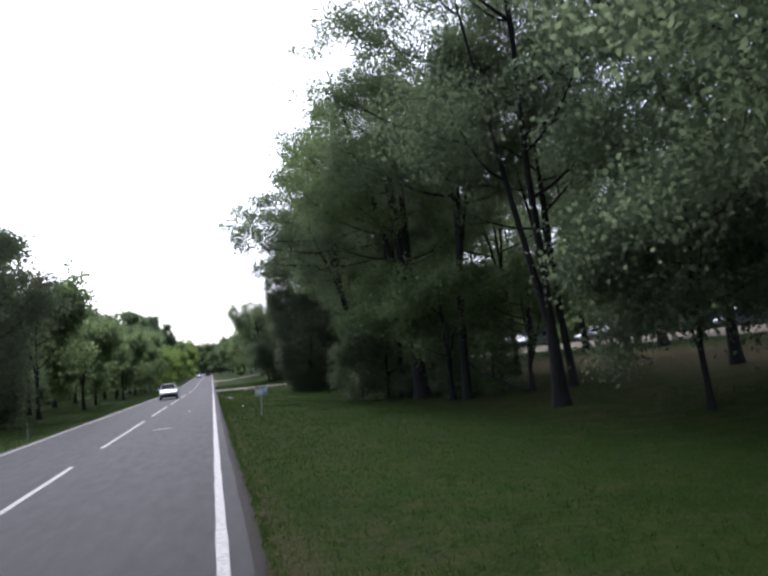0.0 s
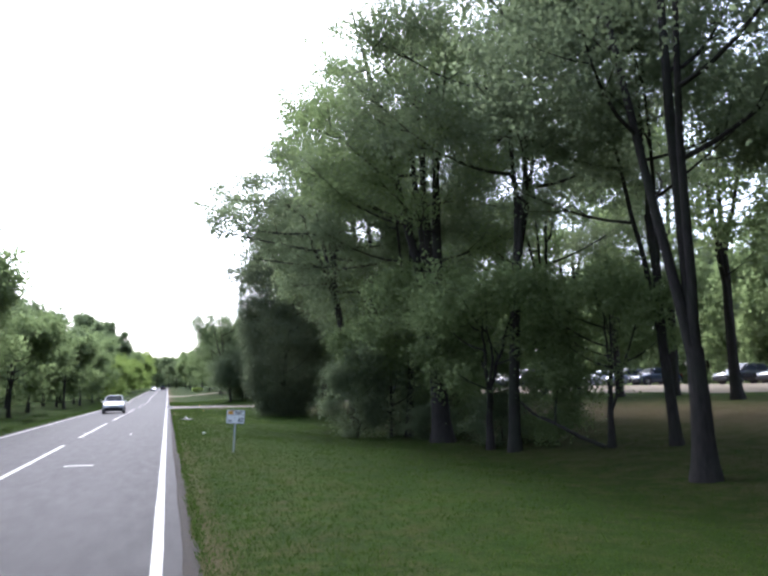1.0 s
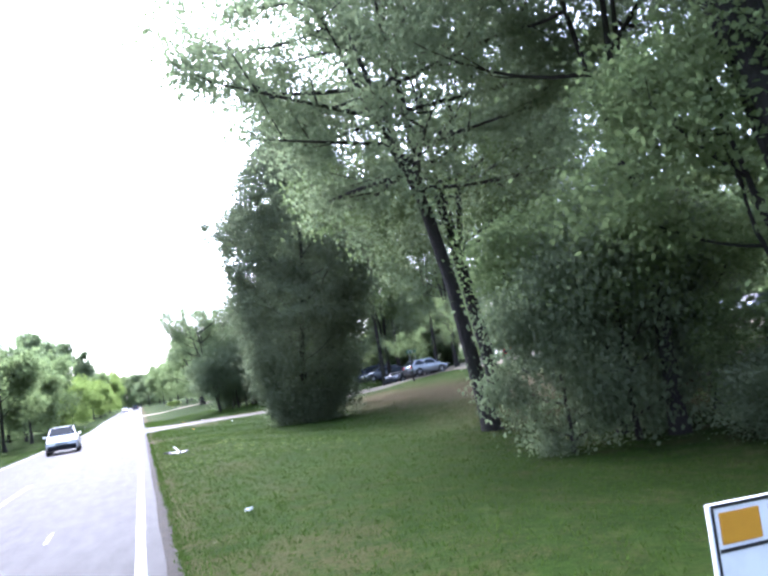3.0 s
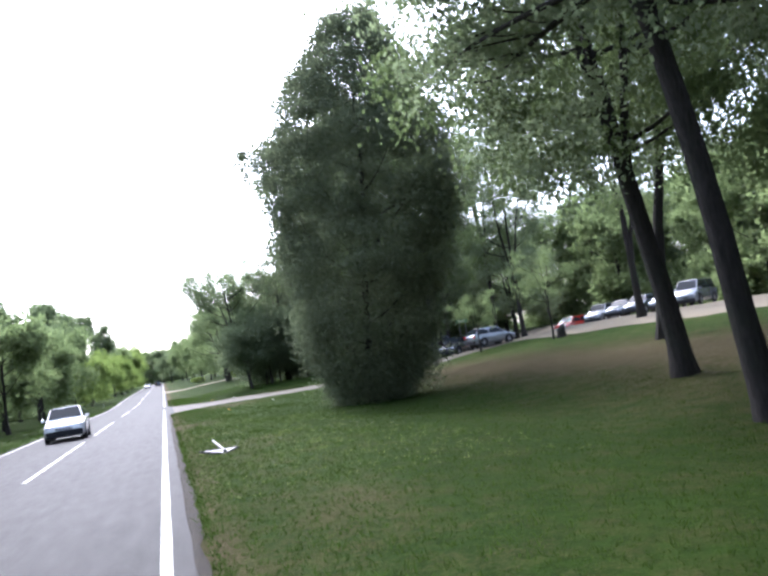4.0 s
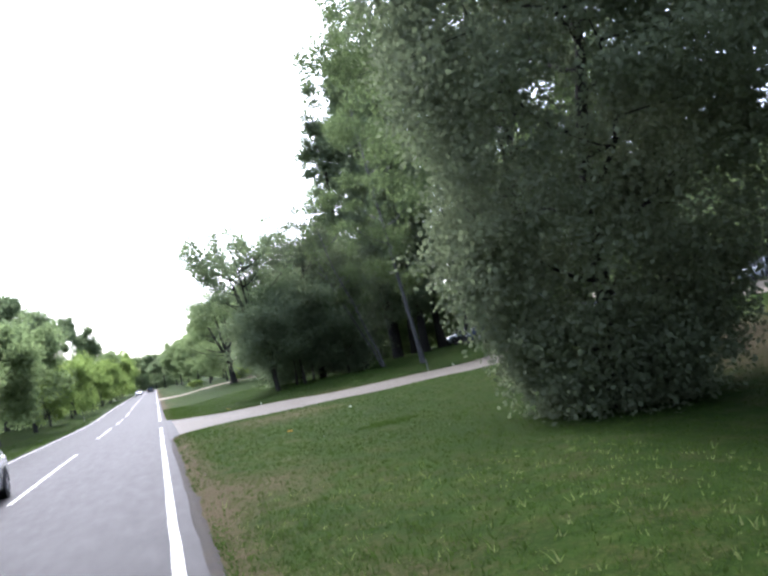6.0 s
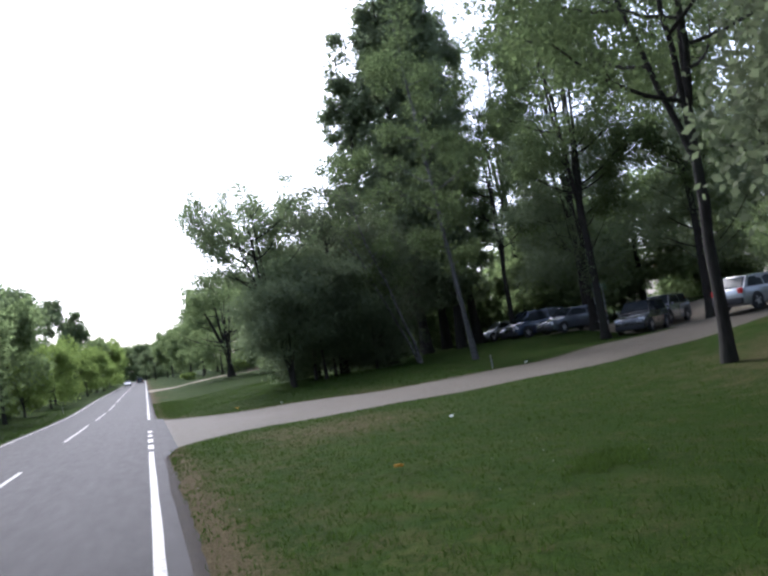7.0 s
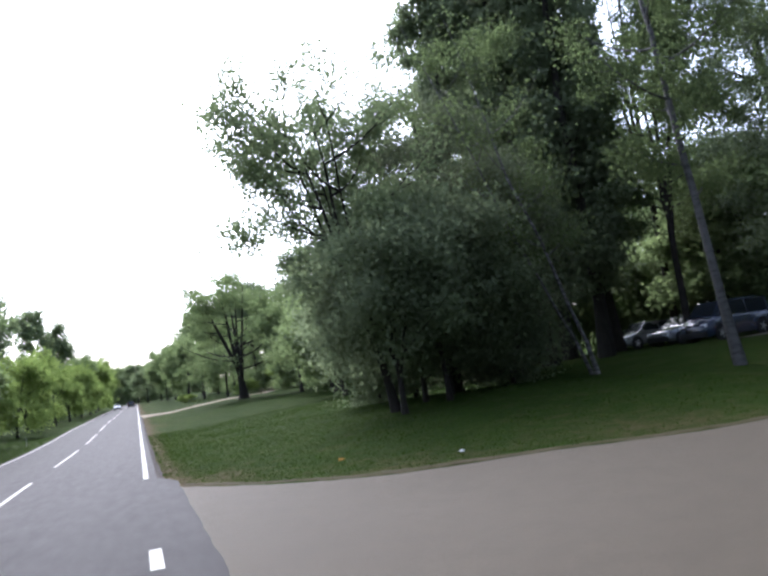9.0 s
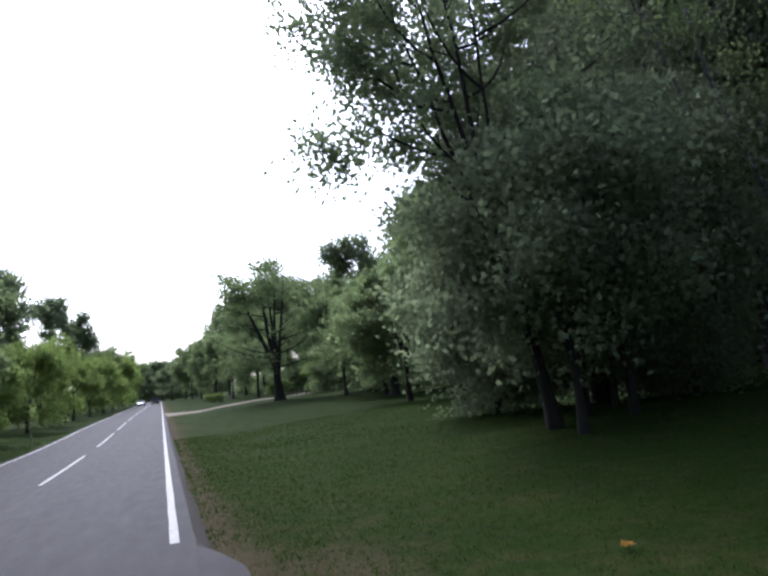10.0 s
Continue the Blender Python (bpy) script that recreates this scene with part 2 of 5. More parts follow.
# ---- mesh helpers ----
def sm(v, a, b):
    u = np.clip((np.asarray(v, float) - a) / (b - a), 0, 1)
    return u * u * (3 - 2 * u)


def rise(y):
    """The road's long section: level, then a gentle climb."""
    y = np.asarray(y, float)
    return 0.014 * np.clip(y - 125, 0, None) * sm(y, 110, 170)


def gz(x, y):
    """The height of the ground."""
    x, y = np.asarray(x, float), np.asarray(y, float)
    swale = -0.52 * np.exp(-((x - 10.0) / 4.6) ** 2) * (1 - sm(y, 72, 90)) * sm(x, 1.0, 5.0)
    bank = (1.55 * sm(x, 12, 36)) * (1 - 0.93 * sm(y, 95, 107) * (1 - sm(x, 34, 46)))
    lawn = 0.48 * sm(y, 100, 110) * sm(x, 2.0, 12) + 0.36 * sm(y, 106, 112) * sm(x, 15, 24) * (1 - sm(x, 34, 46))
    left = -0.16 * np.exp(-((x + 8.6) / 1.2) ** 2) + 0.5 * sm(-x, 9, 20)
    lumps = 0.05 * np.sin(x * 0.9 + 1.3 * np.sin(y * 0.31)) * np.sin(y * 0.55 + 0.7 * np.sin(x * 0.4)) * (sm(x, 1.2, 3.5) + sm(-x, 7.2, 9))
    road = -0.10 * (1 - sm(x, 0.02, 0.28)) * sm(x, -7.0, -6.4)
    return swale + bank + lawn + left + lumps + road + rise(y) - 0.012


def mesh_of(name, verts, faces, material=None, smooth=False):
    """verts: n x 3; faces: k x 3 or k x 4, or a list of index lists."""
    me = bpy.data.meshes.new(name)
    if isinstance(faces, np.ndarray):
        k, w = faces.shape
        me.vertices.add(len(verts))
        me.vertices.foreach_set("co", np.asarray(verts, np.float32).ravel())
        me.loops.add(k * w)
        me.loops.foreach_set("vertex_index", faces.astype(np.int32).ravel())
        me.polygons.add(k)
        me.polygons.foreach_set("loop_start", np.arange(0, k * w, w, dtype=np.int32))
        me.update(calc_edges=True)
    else:
        me.from_pydata([tuple(map(float, v)) for v in verts], [], faces)
    if material:
        me.materials.append(material)
    if smooth:
        me.polygons.foreach_set("use_smooth", np.ones(len(me.polygons), bool))
    return me


def bm_mesh(name, bm, material, smooth=False):
    me = bpy.data.meshes.new(name)
    bm.normal_update()
    bm.to_mesh(me)
    bm.free()
    me.materials.append(material)
    if smooth:
        me.polygons.foreach_set("use_smooth", np.ones(len(me.polygons), bool))
    return me


def part(name, data, material, parent, label=""):
    """Links a bmesh or a mesh as one object under a thing or a part."""
    me = bm_mesh(name, data, material) if isinstance(data, bmesh.types.BMesh) else data
    ob = new(name, me)
    ob.parent = parent
    return tagged(ob, label) if label else ob


def box(bm, centre, size, bevel=0.0, turn=None):
    made = bmesh.ops.create_cube(bm, size=1.0)["verts"]
    m = Matrix.Translation(centre) @ (turn or Matrix()) @ Matrix.Diagonal((*size, 1))
    bmesh.ops.transform(bm, matrix=m, verts=made)
    if bevel:
        edges = list({e for v in made for e in v.link_edges})
        bmesh.ops.bevel(bm, geom=edges, offset=bevel, segments=2, affect="EDGES", profile=0.6)


def rod(bm, a, b, r, r2=None, sides=10):
    a, b = Vector(a), Vector(b)
    d = b - a
    m = Matrix.Translation((a + b) / 2) @ d.to_track_quat("Z", "Y").to_matrix().to_4x4()
    bmesh.ops.create_cone(bm, cap_ends=True, segments=sides, radius1=r, radius2=r if r2 is None else r2, depth=d.length, matrix=m)


def tubes(paths, sides):
    """paths: a list of (points n x 3, radii n). Returns verts and quads of all their skins."""
    vs, fs, base = [], [], 0
    ang = np.linspace(0, 2 * np.pi, sides, endpoint=False)
    for pts, rad in paths:
        pts = np.asarray(pts, float)
        n = len(pts)
        tan = np.gradient(pts, axis=0)
        tan /= np.linalg.norm(tan, axis=1)[:, None] + 1e-9
        up = np.array([0.31, 0.17, 0.93]) if abs(tan[0][2]) < 0.8 else np.array([1.0, 0.1, 0.0])
        u = np.cross(tan, up)
        u /= np.linalg.norm(u, axis=1)[:, None] + 1e-9
        w = np.cross(tan, u)
        ring = pts[:, None] + np.asarray(rad)[:, None, None] * (np.cos(ang)[None, :, None] * u[:, None] + np.sin(ang)[None, :, None] * w[:, None])
        vs.append(ring.reshape(-1, 3))
        i, j = np.meshgrid(np.arange(n - 1), np.arange(sides), indexing="ij")
        a, b = base + i * sides + j, base + i * sides + (j + 1) % sides
        fs.append(np.stack([a, b, b + sides, a + sides], -1).reshape(-1, 4))
        base += n * sides
    return np.concatenate(vs), np.concatenate(fs)


def leaf_quads(centres, spread, per, size, rng, hang=0.3, far=False):
    """Many small diamond leaves scattered round the centres."""
    c = np.repeat(centres, per, 0)
    s = np.repeat(spread, per)[:, None]
    p = c + rng.normal(size=c.shape) * s * np.array([1, 1, 0.72])
    k = len(p)
    u = rng.normal(size=(k, 3))
    u[:, 2] -= hang
    u /= np.linalg.norm(u, axis=1)[:, None]
    w = np.cross(u, rng.normal(size=(k, 3)))
    w /= np.linalg.norm(w, axis=1)[:, None] + 1e-9
    ln = size * rng.uniform(0.65, 1.35, k)[:, None]
    if far:
        trio = np.stack([p - u * ln * 0.6, p + w * ln * 0.5 + u * ln * 0.3, p + u * ln * 0.6 - w * ln * 0.4], 1)
        return trio.reshape(-1, 3), np.arange(k * 3).reshape(-1, 3)
    quad = np.stack([p - u * ln * 0.5, p + w * ln * 0.34, p + u * ln * 0.5, p - w * ln * 0.34], 1)
    return quad.reshape(-1, 3), np.arange(k * 4).reshape(-1, 4)


PROFILES = {
    "round": lambda u: np.sqrt(np.clip(1 - (1.9 * u - 0.9) ** 2, 0, 1)) * 0.98 + 0.02,
    "spread": lambda u: np.clip(np.sqrt(np.clip(1 - (1.55 * u - 0.55) ** 2, 0, 1)), 0.05, 1),
    "column": lambda u: np.clip(1.1 * (1 - u) ** 0.55, 0, 1) * np.clip(0.72 + u * 2.2, 0, 1),
    "poplar": lambda u: np.clip(np.sin(np.pi * np.clip(u * 0.93 + 0.07, 0, 1)) ** 0.5, 0.03, 1) * (1 - 0.35 * u),
    "ovoid": lambda u: np.clip(np.where(u < 0.5, 0.56 + 0.44 * np.sin(np.pi * u), np.sqrt(np.clip(1 - np.abs(2 * u - 1) ** 2.4, 0, 1))), 0.08, 1),
    "bullet": lambda u: np.interp(u, [0, 0.03, 0.16, 0.32, 0.48, 0.62, 0.73, 0.83, 1.0], [0.37, 0.43, 0.69, 0.88, 1.02, 1.07, 0.88, 0.66, 0.22]),
    "skirt": lambda u: np.clip((1 - u) ** 0.6, 0, 1),
}


def tree_data(seed, high, base, radius, shape, clumps, per, leaf, trunk, limbs=11, lean=(0, 0), clump=0.55, fill=0.45, stems=1, leafmat=None, bark=None, hang=0.3, climb=0.95, core=0.0, fork=None, skin=0.0):
    """Meshes of a tree: its trunk with limbs, and its crown of leaves in clumps along the limbs, in billows and over the crown's skin.
    fork: the part of the height at which the trunk divides, and into how many leaders."""
    rng = np.random.default_rng(seed)
    prof = PROFILES[shape]
    paths, spots = [], []
    for s in range(stems):
        off = np.array([0, 0, 0.0]) if s == 0 else np.array([rng.uniform(-0.25, 0.25), rng.uniform(-0.25, 0.25), 0])
        tilt = np.array(lean, float) + (rng.uniform(-0.12, 0.12, 2) if s else 0)
        t = np.linspace(0, 1, 12)
        wob = np.cumsum(rng.normal(size=(12, 2)), 0) * 0.012 * high / 3.4
        wob -= wob[0]
        axis = np.stack([off[0] + tilt[0] * high * t + wob[:, 0], off[1] + tilt[1] * high * t + wob[:, 1], high * 0.93 * t], 1)
        axis[0, 2] -= 0.35
        flare = 1 + 0.55 * np.exp(-t * 22)
        axes, ways = [axis], [None]
        if fork:
            hf = fork[0] * high
            zz = np.concatenate([[-0.35, 0.12, 0.4], np.linspace(0.8, hf, 6)])
            stem = np.stack([np.interp(zz, axis[:, 2], axis[:, 0]), np.interp(zz, axis[:, 2], axis[:, 1]), zz], 1)
            paths.append((stem, trunk * (1 - 0.28 * zz / hf) * (1 + 0.5 * np.exp(-np.clip(zz, 0, None) * 2.4))))
            axes, ways = [], []
            for q in range(fork[1]):
                az = 2 * np.pi * q / fork[1] + rng.uniform(-0.45, 0.45)
                far = radius * rng.uniform(0.22, 0.52) if q else radius * 0.1
                top = high * rng.uniform(0.84, 0.97)
                w = np.linspace(0, 1, 10)
                sway = np.cumsum(rng.normal(size=(10, 2)), 0) * 0.05
                sway -= sway[0]
                foot = stem[-1] if q == 0 else stem[-1 - int(rng.integers(0, 4))]
                line = np.stack([foot[0] + math.cos(az) * far * w ** 1.1 + sway[:, 0] + tilt[0] * (top - hf) * w,
                                 foot[1] + math.sin(az) * far * w ** 1.1 + sway[:, 1] + tilt[1] * (top - hf) * w, foot[2] - 0.2 + (top - foot[2] + 0.2) * w], 1)
                paths.append((line, trunk * rng.uniform(0.45, 0.62) * (1 - 0.92 * w) ** 0.9))
                spots.append(line[-3:])
                axes.append(line)
                ways.append(az)
        else:
            paths.append((axis, trunk * (1 - 0.9 * t) ** 0.85 * flare / (1 + 0.35 * s)))
            spots.append(axis[3:] if core < 0 else axis[-2:])
        for k in range(limbs):
            f = (k + rng.uniform(0.1, 0.9)) / limbs
            u = f * 0.9
            ax, az = axes[(k * 7) % len(axes)], ways[(k * 7) % len(axes)]
            low = base * 0.75 if az is None else max(base * 0.75, ax[0, 2] + 0.6)
            h0 = max(low + (high * 0.9 - low) * u, 0.15)
            at = np.array([np.interp(h0, ax[:, 2], ax[:, 0]), np.interp(h0, ax[:, 2], ax[:, 1]), h0])
            a = k * 2.39996 + rng.uniform(-0.5, 0.5) + s * 1.3 if az is None else az + rng.uniform(-1.5, 1.5)
            uu = np.clip((h0 - base) / (high - base) + 0.12, 0, 1)
            reach = radius * float(prof(uu)) * rng.uniform(0.7, 1.0)
            if az is not None:
                reach = max(0.8, reach - 0.7 * float(np.hypot(*(at[:2] - np.array(lean) * h0))))
            q = np.linspace(0, 1, 7)
            bend = rng.uniform(-0.5, 0.5)
            out = np.stack([np.cos(a + bend * q), np.sin(a + bend * q)], 1) * (reach * q ** 0.9)[:, None]
            lift = reach * climb * (0.35 * q + 0.65 * q ** 1.8) * rng.uniform(0.6, 1.2)
            pts = np.concatenate([at[:2] + out, (at[2] + lift)[:, None]], 1)
            pts[:, 2] = np.minimum(pts[:, 2], high * 0.985)
            r0 = min(trunk * 0.4 * (1 - 0.6 * u), 0.018 + reach * 0.011)
            paths.append((pts, r0 * (1 - 0.88 * q)))
            spots.append(pts[1:] if core < 0 else pts[3:])
            for j in range(2 if per <= 45 else 4):
                b0 = pts[2 + j * (2 if per <= 45 else 1)]
                a2 = a + bend + rng.choice([-1, 1]) * rng.uniform(0.5, 1.2)
                l2 = reach * rng.uniform(0.25, 0.5)
                q2 = np.linspace(0, 1, 5)
                p2 = b0 + np.stack([np.cos(a2) * l2 * q2, np.sin(a2) * l2 * q2, l2 * rng.uniform(-0.15, 0.7) * q2 ** 1.4], 1)
                p2[:, 2] = np.minimum(p2[:, 2], high)
                paths.append((p2, r0 * 0.4 * (1 - 0.85 * q2)))
                spots.append(p2[2:])
    spots = np.concatenate(spots)
    ns = int(clumps * skin)
    take = int((clumps - ns) * (1 - fill))
    nf = clumps - take - ns
    c1 = spots[rng.integers(0, len(spots), take)] + rng.normal(size=(take, 3)) * 0.25 * clump
    # billows: round masses of clumps on the crown's skin and at the limbs' ends
    npuff = max(6, nf // 13)
    u = rng.uniform(0, 1, npuff)
    a = rng.uniform(0, 2 * np.pi, npuff)
    rr = radius * prof(u) * rng.uniform(max(0.12, 0.45 + core * 0.5), 0.92, npuff)
    zz = base + (high - base) * (0.03 + 0.93 * u)
    puff = np.stack([rr * np.cos(a) + lean[0] * zz, rr * np.sin(a) + lean[1] * zz, zz], 1)
    near = rng.uniform(0, 1, npuff) < 0.35
    puff[near] = spots[rng.integers(0, len(spots), near.sum())]
    size = np.clip(radius * 0.27 * rng.uniform(0.7, 1.35, npuff), 0.3, 1.7)
    pick = rng.integers(0, npuff, nf)
    d = rng.normal(size=(nf, 3))
    d /= np.linalg.norm(d, axis=1)[:, None]
    c2 = puff[pick] + d * (size[pick] * rng.uniform(0.25, 1, nf) ** 0.5)[:, None] * np.array([1, 1, 0.8])
    # the even skin of a dense tree
    u = rng.uniform(0, 1, ns)
    a = rng.uniform(0, 2 * np.pi, ns)
    wave = 1 + 0.07 * np.sin(3 * a + seed + 4 * u) + 0.05 * np.sin(7 * a - 9 * u) + 0.05 * np.sin(17 * u + 2 * a)
    rr = radius * prof(u) * wave * rng.uniform(0.72, 0.97, ns)
    zz = base + (high - base) * u
    c3 = np.stack([rr * np.cos(a) + lean[0] * zz, rr * np.sin(a) + lean[1] * zz, zz], 1)
    cs = np.concatenate([c1, c2, c3])
    cs[:, 2] = np.clip(cs[:, 2], 0.2, None)
    v, f = leaf_quads(cs, 0.8 * clump * rng.uniform(0.55, 1.25, len(cs)), per, leaf, rng, hang, per <= 45)
    v[:, 2] = np.maximum(v[:, 2], 0.02)
    tv, tf = tubes(paths, 5 if per <= 45 else 7)
    return mesh_of("trunk", tv, tf, bark or BARK, True), mesh_of("crown", v, f, leafmat or LEAF_MID)


def tree_thing(name, data, label, category="tree", group=""):
    e = new(name)
    tagged(e, label, category, group)
    part("trunk", data[0], None, e)
    part("crown", data[1], None, e)
    return e


def stand(x, y, turn=0.0, scale=1.0, stretch=1.0, sink=0.0):
    return pose(x, y, float(gz(x, y)) - sink, 0, 0, turn) @ Matrix.Diagonal((scale, scale, scale * stretch, 1))


def plant(kind, places, label="", group=""):
    """kind: (name, data, label, category). places: (x, y, turn, scale, stretch)."""
    name, data, text, cat = kind
    first = None
    for x, y, turn, sc, st in places:
        if first is None:
            first = tree_thing(name, data, label or text, cat, group)
            first.matrix_basis = stand(x, y, turn, sc, st)
            got = first
        else:
            got = copy_thing(first, Matrix())
            got.matrix_basis = stand(x, y, turn, sc, st)
    return first


# ---- ground, road, drives ----
def grid_sheet(name, xs, ys, zfun, material):
    gx, gy = np.meshgrid(xs, ys)
    v = np.stack([gx.ravel(), gy.ravel(), zfun(gx.ravel(), gy.ravel())], 1)
    nx, ny = len(xs), len(ys)
    i, j = np.meshgrid(np.arange(ny - 1), np.arange(nx - 1), indexing="ij")
    a = (i * nx + j).ravel()
    return mesh_of(name, v, np.stack([a, a + 1, a + nx + 1, a + nx], 1), material, True)


def steps(*spans):
    out = []
    for a, b, d in spans:
        out += list(np.arange(a, b, d))
    return np.array(out + [spans[-1][1]])


xs = steps((-1800, -200, 200), (-200, -40, 20), (-40, -12, 2), (-12, 0.2, 0.6), (0.2, 8, 0.35), (8, 50, 0.8), (50, 100, 5), (100, 300, 40), (300, 1800, 250))
ys = steps((-600, -40, 80), (-40, -6, 4), (-6, 118, 0.6), (118, 200, 2), (200, 500, 15), (500, 2400, 200))
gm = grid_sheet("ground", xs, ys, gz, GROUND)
co = np.empty(len(gm.vertices) * 3)
gm.vertices.foreach_get("co", co)
co = co.reshape(-1, 3)


def bare(x, y):
    """How bare the soil is: at the road's edge, under the trees and along the parking lane."""
    edge = (0.40 + 0.38 * sm(y, 58, 74) + 0.14 * np.sin(y * 1.7) * np.sin(y * 0.63)) * (1 - sm(x, 0.45, 1.0 + 0.15 * sm(y, 58, 74))) * sm(x, 0.0, 0.25)
    edge = edge + (0.12 - 0.02 * sm(y, 58, 76) + 0.12 * np.sin(y * 0.37) * np.sin(y * 0.11 + 1)) * (1 - sm(x, 1.2, 3.8)) * sm(x, 0.2, 0.6)
    band = 0.72 * np.exp(-((x - 19 - 2.5 * np.sin(y * 0.06)) / 4.2) ** 2) * sm(y, 12, 20) * (1 - sm(y, 80, 92))
    patchy = 0.3 * np.exp(-((x - 13) / 4.0) ** 2) * sm(y, 10, 20) * (1 - sm(y, 52, 66))
    track = 0.3 * np.exp(-((y - 86 - 0.5 * (x - 4)) / 1.6) ** 2) * sm(x, 1.5, 3) * (1 - sm(x, 5, 9))
    for px, py, pr, pk in ((2.3, 57.3, 0.28, 0.35), (1.47, 60.1, 0.35, 0.4), (2.55, 59.3, 0.4, 0.45), (2.9, 58.2, 0.4, 0.2), (1.7, 58.6, 0.5, 0.25), (1.3, 104.9, 0.9, 0.5), (4.2, 101.0, 1.6, 0.3), (9.0, 99.6, 2.0, 0.35), (5.2, 88.2, 1.2, 0.24), (4.2, 86.2, 1.4, 0.2), (2.6, 88.0, 0.8, 0.26), (1.5, 82.6, 0.5, 0.25), (3.1, 88.6, 0.9, 0.26), (1.6, 37.0, 0.9, 0.35), (1.4, 64.0, 0.8, 0.35), (1.3, 71.0, 0.9, 0.4), (2.2, 48.5, 0.9, 0.28)):
        edge = edge + pk * np.exp(-(((x - px) / pr) ** 2 + ((y - py) / (pr * 1.6)) ** 2))
    return np.clip(edge + band + patchy + track, 0, 1)


# mask for the darker lawn colour that also holds the trees' shade
lush_shade = gm.attributes.new("lush_shade", "FLOAT", "POINT")
lush_shade.data.foreach_set("value", (sm(co[:, 0] + 0.8 * np.sin(co[:, 1] * 0.4) * np.sin(co[:, 1] * 0.13 + 1), 2.2, 6.5) * (1 - sm(co[:, 0], 16, 24))).astype(np.float32))
layer = gm.attributes.new("bare", "FLOAT", "POINT")
layer.data.foreach_set("value", bare(co[:, 0], co[:, 1]).astype(np.float32))
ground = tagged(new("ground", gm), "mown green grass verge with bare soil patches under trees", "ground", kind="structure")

RX0, RX1 = -6.42, 0.25
ry = steps((-60, 110, 1.0), (110, 420, 4))
rx = np.linspace(RX0, RX1, 12)
rng = np.random.default_rng(4)
rm = grid_sheet("road", rx, ry, lambda x, y: rise(y) + 0.004 * np.sin(y * 0.4) + 0.02 * (1 - ((x + 3) / 3.5) ** 2), ASPHALT)
rc = np.empty(len(rm.vertices) * 3)
rm.vertices.foreach_get("co", rc)
rc = rc.reshape(-1, 3)
rim = (rc[:, 0] < RX0 + 0.01) | (rc[:, 0] > RX1 - 0.01)
rc[rim, 0] += rng.uniform(-0.02, 0.02, rim.sum())
rm.vertices.foreach_set("co", rc.ravel())
road = tagged(new("road", rm), "grey two-lane asphalt road with worn wheel tracks", "road", kind="structure")


def road_z(x, y):
    return rise(y) + 0.004 * np.sin(np.asarray(y) * 0.4) + 0.02 * (1 - ((np.asarray(x) + 3) / 3.5) ** 2)


def stripe(name, x, y0, y1, wide, label, seed=0):
    r = np.random.default_rng(seed)
    n = max(2, int((y1 - y0) / 1.0) + 1)
    yy = np.linspace(y0, y1, n)
    a = np.stack([x - wide / 2 + r.uniform(-0.006, 0.006, n), yy, road_z(x - wide / 2, yy) + 0.005], 1)
    b = np.stack([x + wide / 2 + r.uniform(-0.006, 0.006, n), yy, road_z(x + wide / 2, yy) + 0.005], 1)
    v = np.stack([a, b], 1).reshape(-1, 3)
    k = np.arange(n - 1) * 2
    return tagged(new(name, mesh_of(name, v, np.stack([k, k + 1, k + 3, k + 2], 1), PAINT)), label, "road marking", kind="structure")


LANE = 3.08
stripe("edge_line", 0.0, -40, 89.2, 0.118, "solid white painted road edge line", 1)
stripe("edge_line", 0.0, 107.8, 400, 0.118, "solid white painted road edge line", 2)
stripe("edge_line", -2 * LANE, -40, 400, 0.13, "solid white painted far edge line", 3)
for k, (a, b) in enumerate([(90.1, 91.5), (92.5, 93.9), (95.0, 96.0), (97.0, 98.2)]):
    stripe("edge_dash", 0.0, a, b, 0.15, "short white edge dash across the drive mouth", 10 + k)
ends = [(-14.0, -0.2)] + [(18.0 * k + 4.4, 18.0 * k + 17.9) for k in range(0, 5)] + [(100.2, 112.7), (119.0, 130.6)] + [(137 + 18 * k, 150 + 18 * k) for k in range(0, 12)]
for k, (a, b) in enumerate(ends):
    stripe("centre_dash", -LANE, a, b, 0.11, "long white painted centre line dash", 30 + k)


stripe("road_mark", -1.85, 28.35, 28.55, 0.62, "short worn white mark on the asphalt", 60)
stripe("road_mark", -1.3, 41.3, 42.3, 0.05, "faded white smear on the asphalt", 62)


def strip_sheet(name, along, near, far, n_across, material, label, lift=0.012, thick=0.05, cat="drive", jitter=0.05):
    """A draped strip between two edges with a thickness. along: values s; near(s), far(s) give x, y."""
    r = np.random.default_rng(len(name))
    A = np.array([near(s) for s in along])
    B = np.array([far(s) for s in along])
    w = np.linspace(0, 1, n_across)
    P = A[:, None] * (1 - w)[None, :, None] + B[:, None] * w[None, :, None]
    P[:, 0] += r.normal(size=(len(along), 2)) * jitter
    P[:, -1] += r.normal(size=(len(along), 2)) * jitter
    z = gz(P[..., 0], P[..., 1]) + lift
    z = np.where(P[..., 0] < 0.8, np.maximum(z, -0.006), z)
    z[:, 0] -= thick * 0.6
    z[:, -1] -= thick * 0.6
    v = np.concatenate([P, z[..., None]], 2).reshape(-1, 3)
    i, j = np.meshgrid(np.arange(len(along) - 1), np.arange(n_across - 1), indexing="ij")
    a = (i * n_across + j).ravel()
    return tagged(new(name, mesh_of(name, v, np.stack([a, a + n_across, a + n_across + 1, a + 1], 1), material, True)), label, cat, kind="structure")


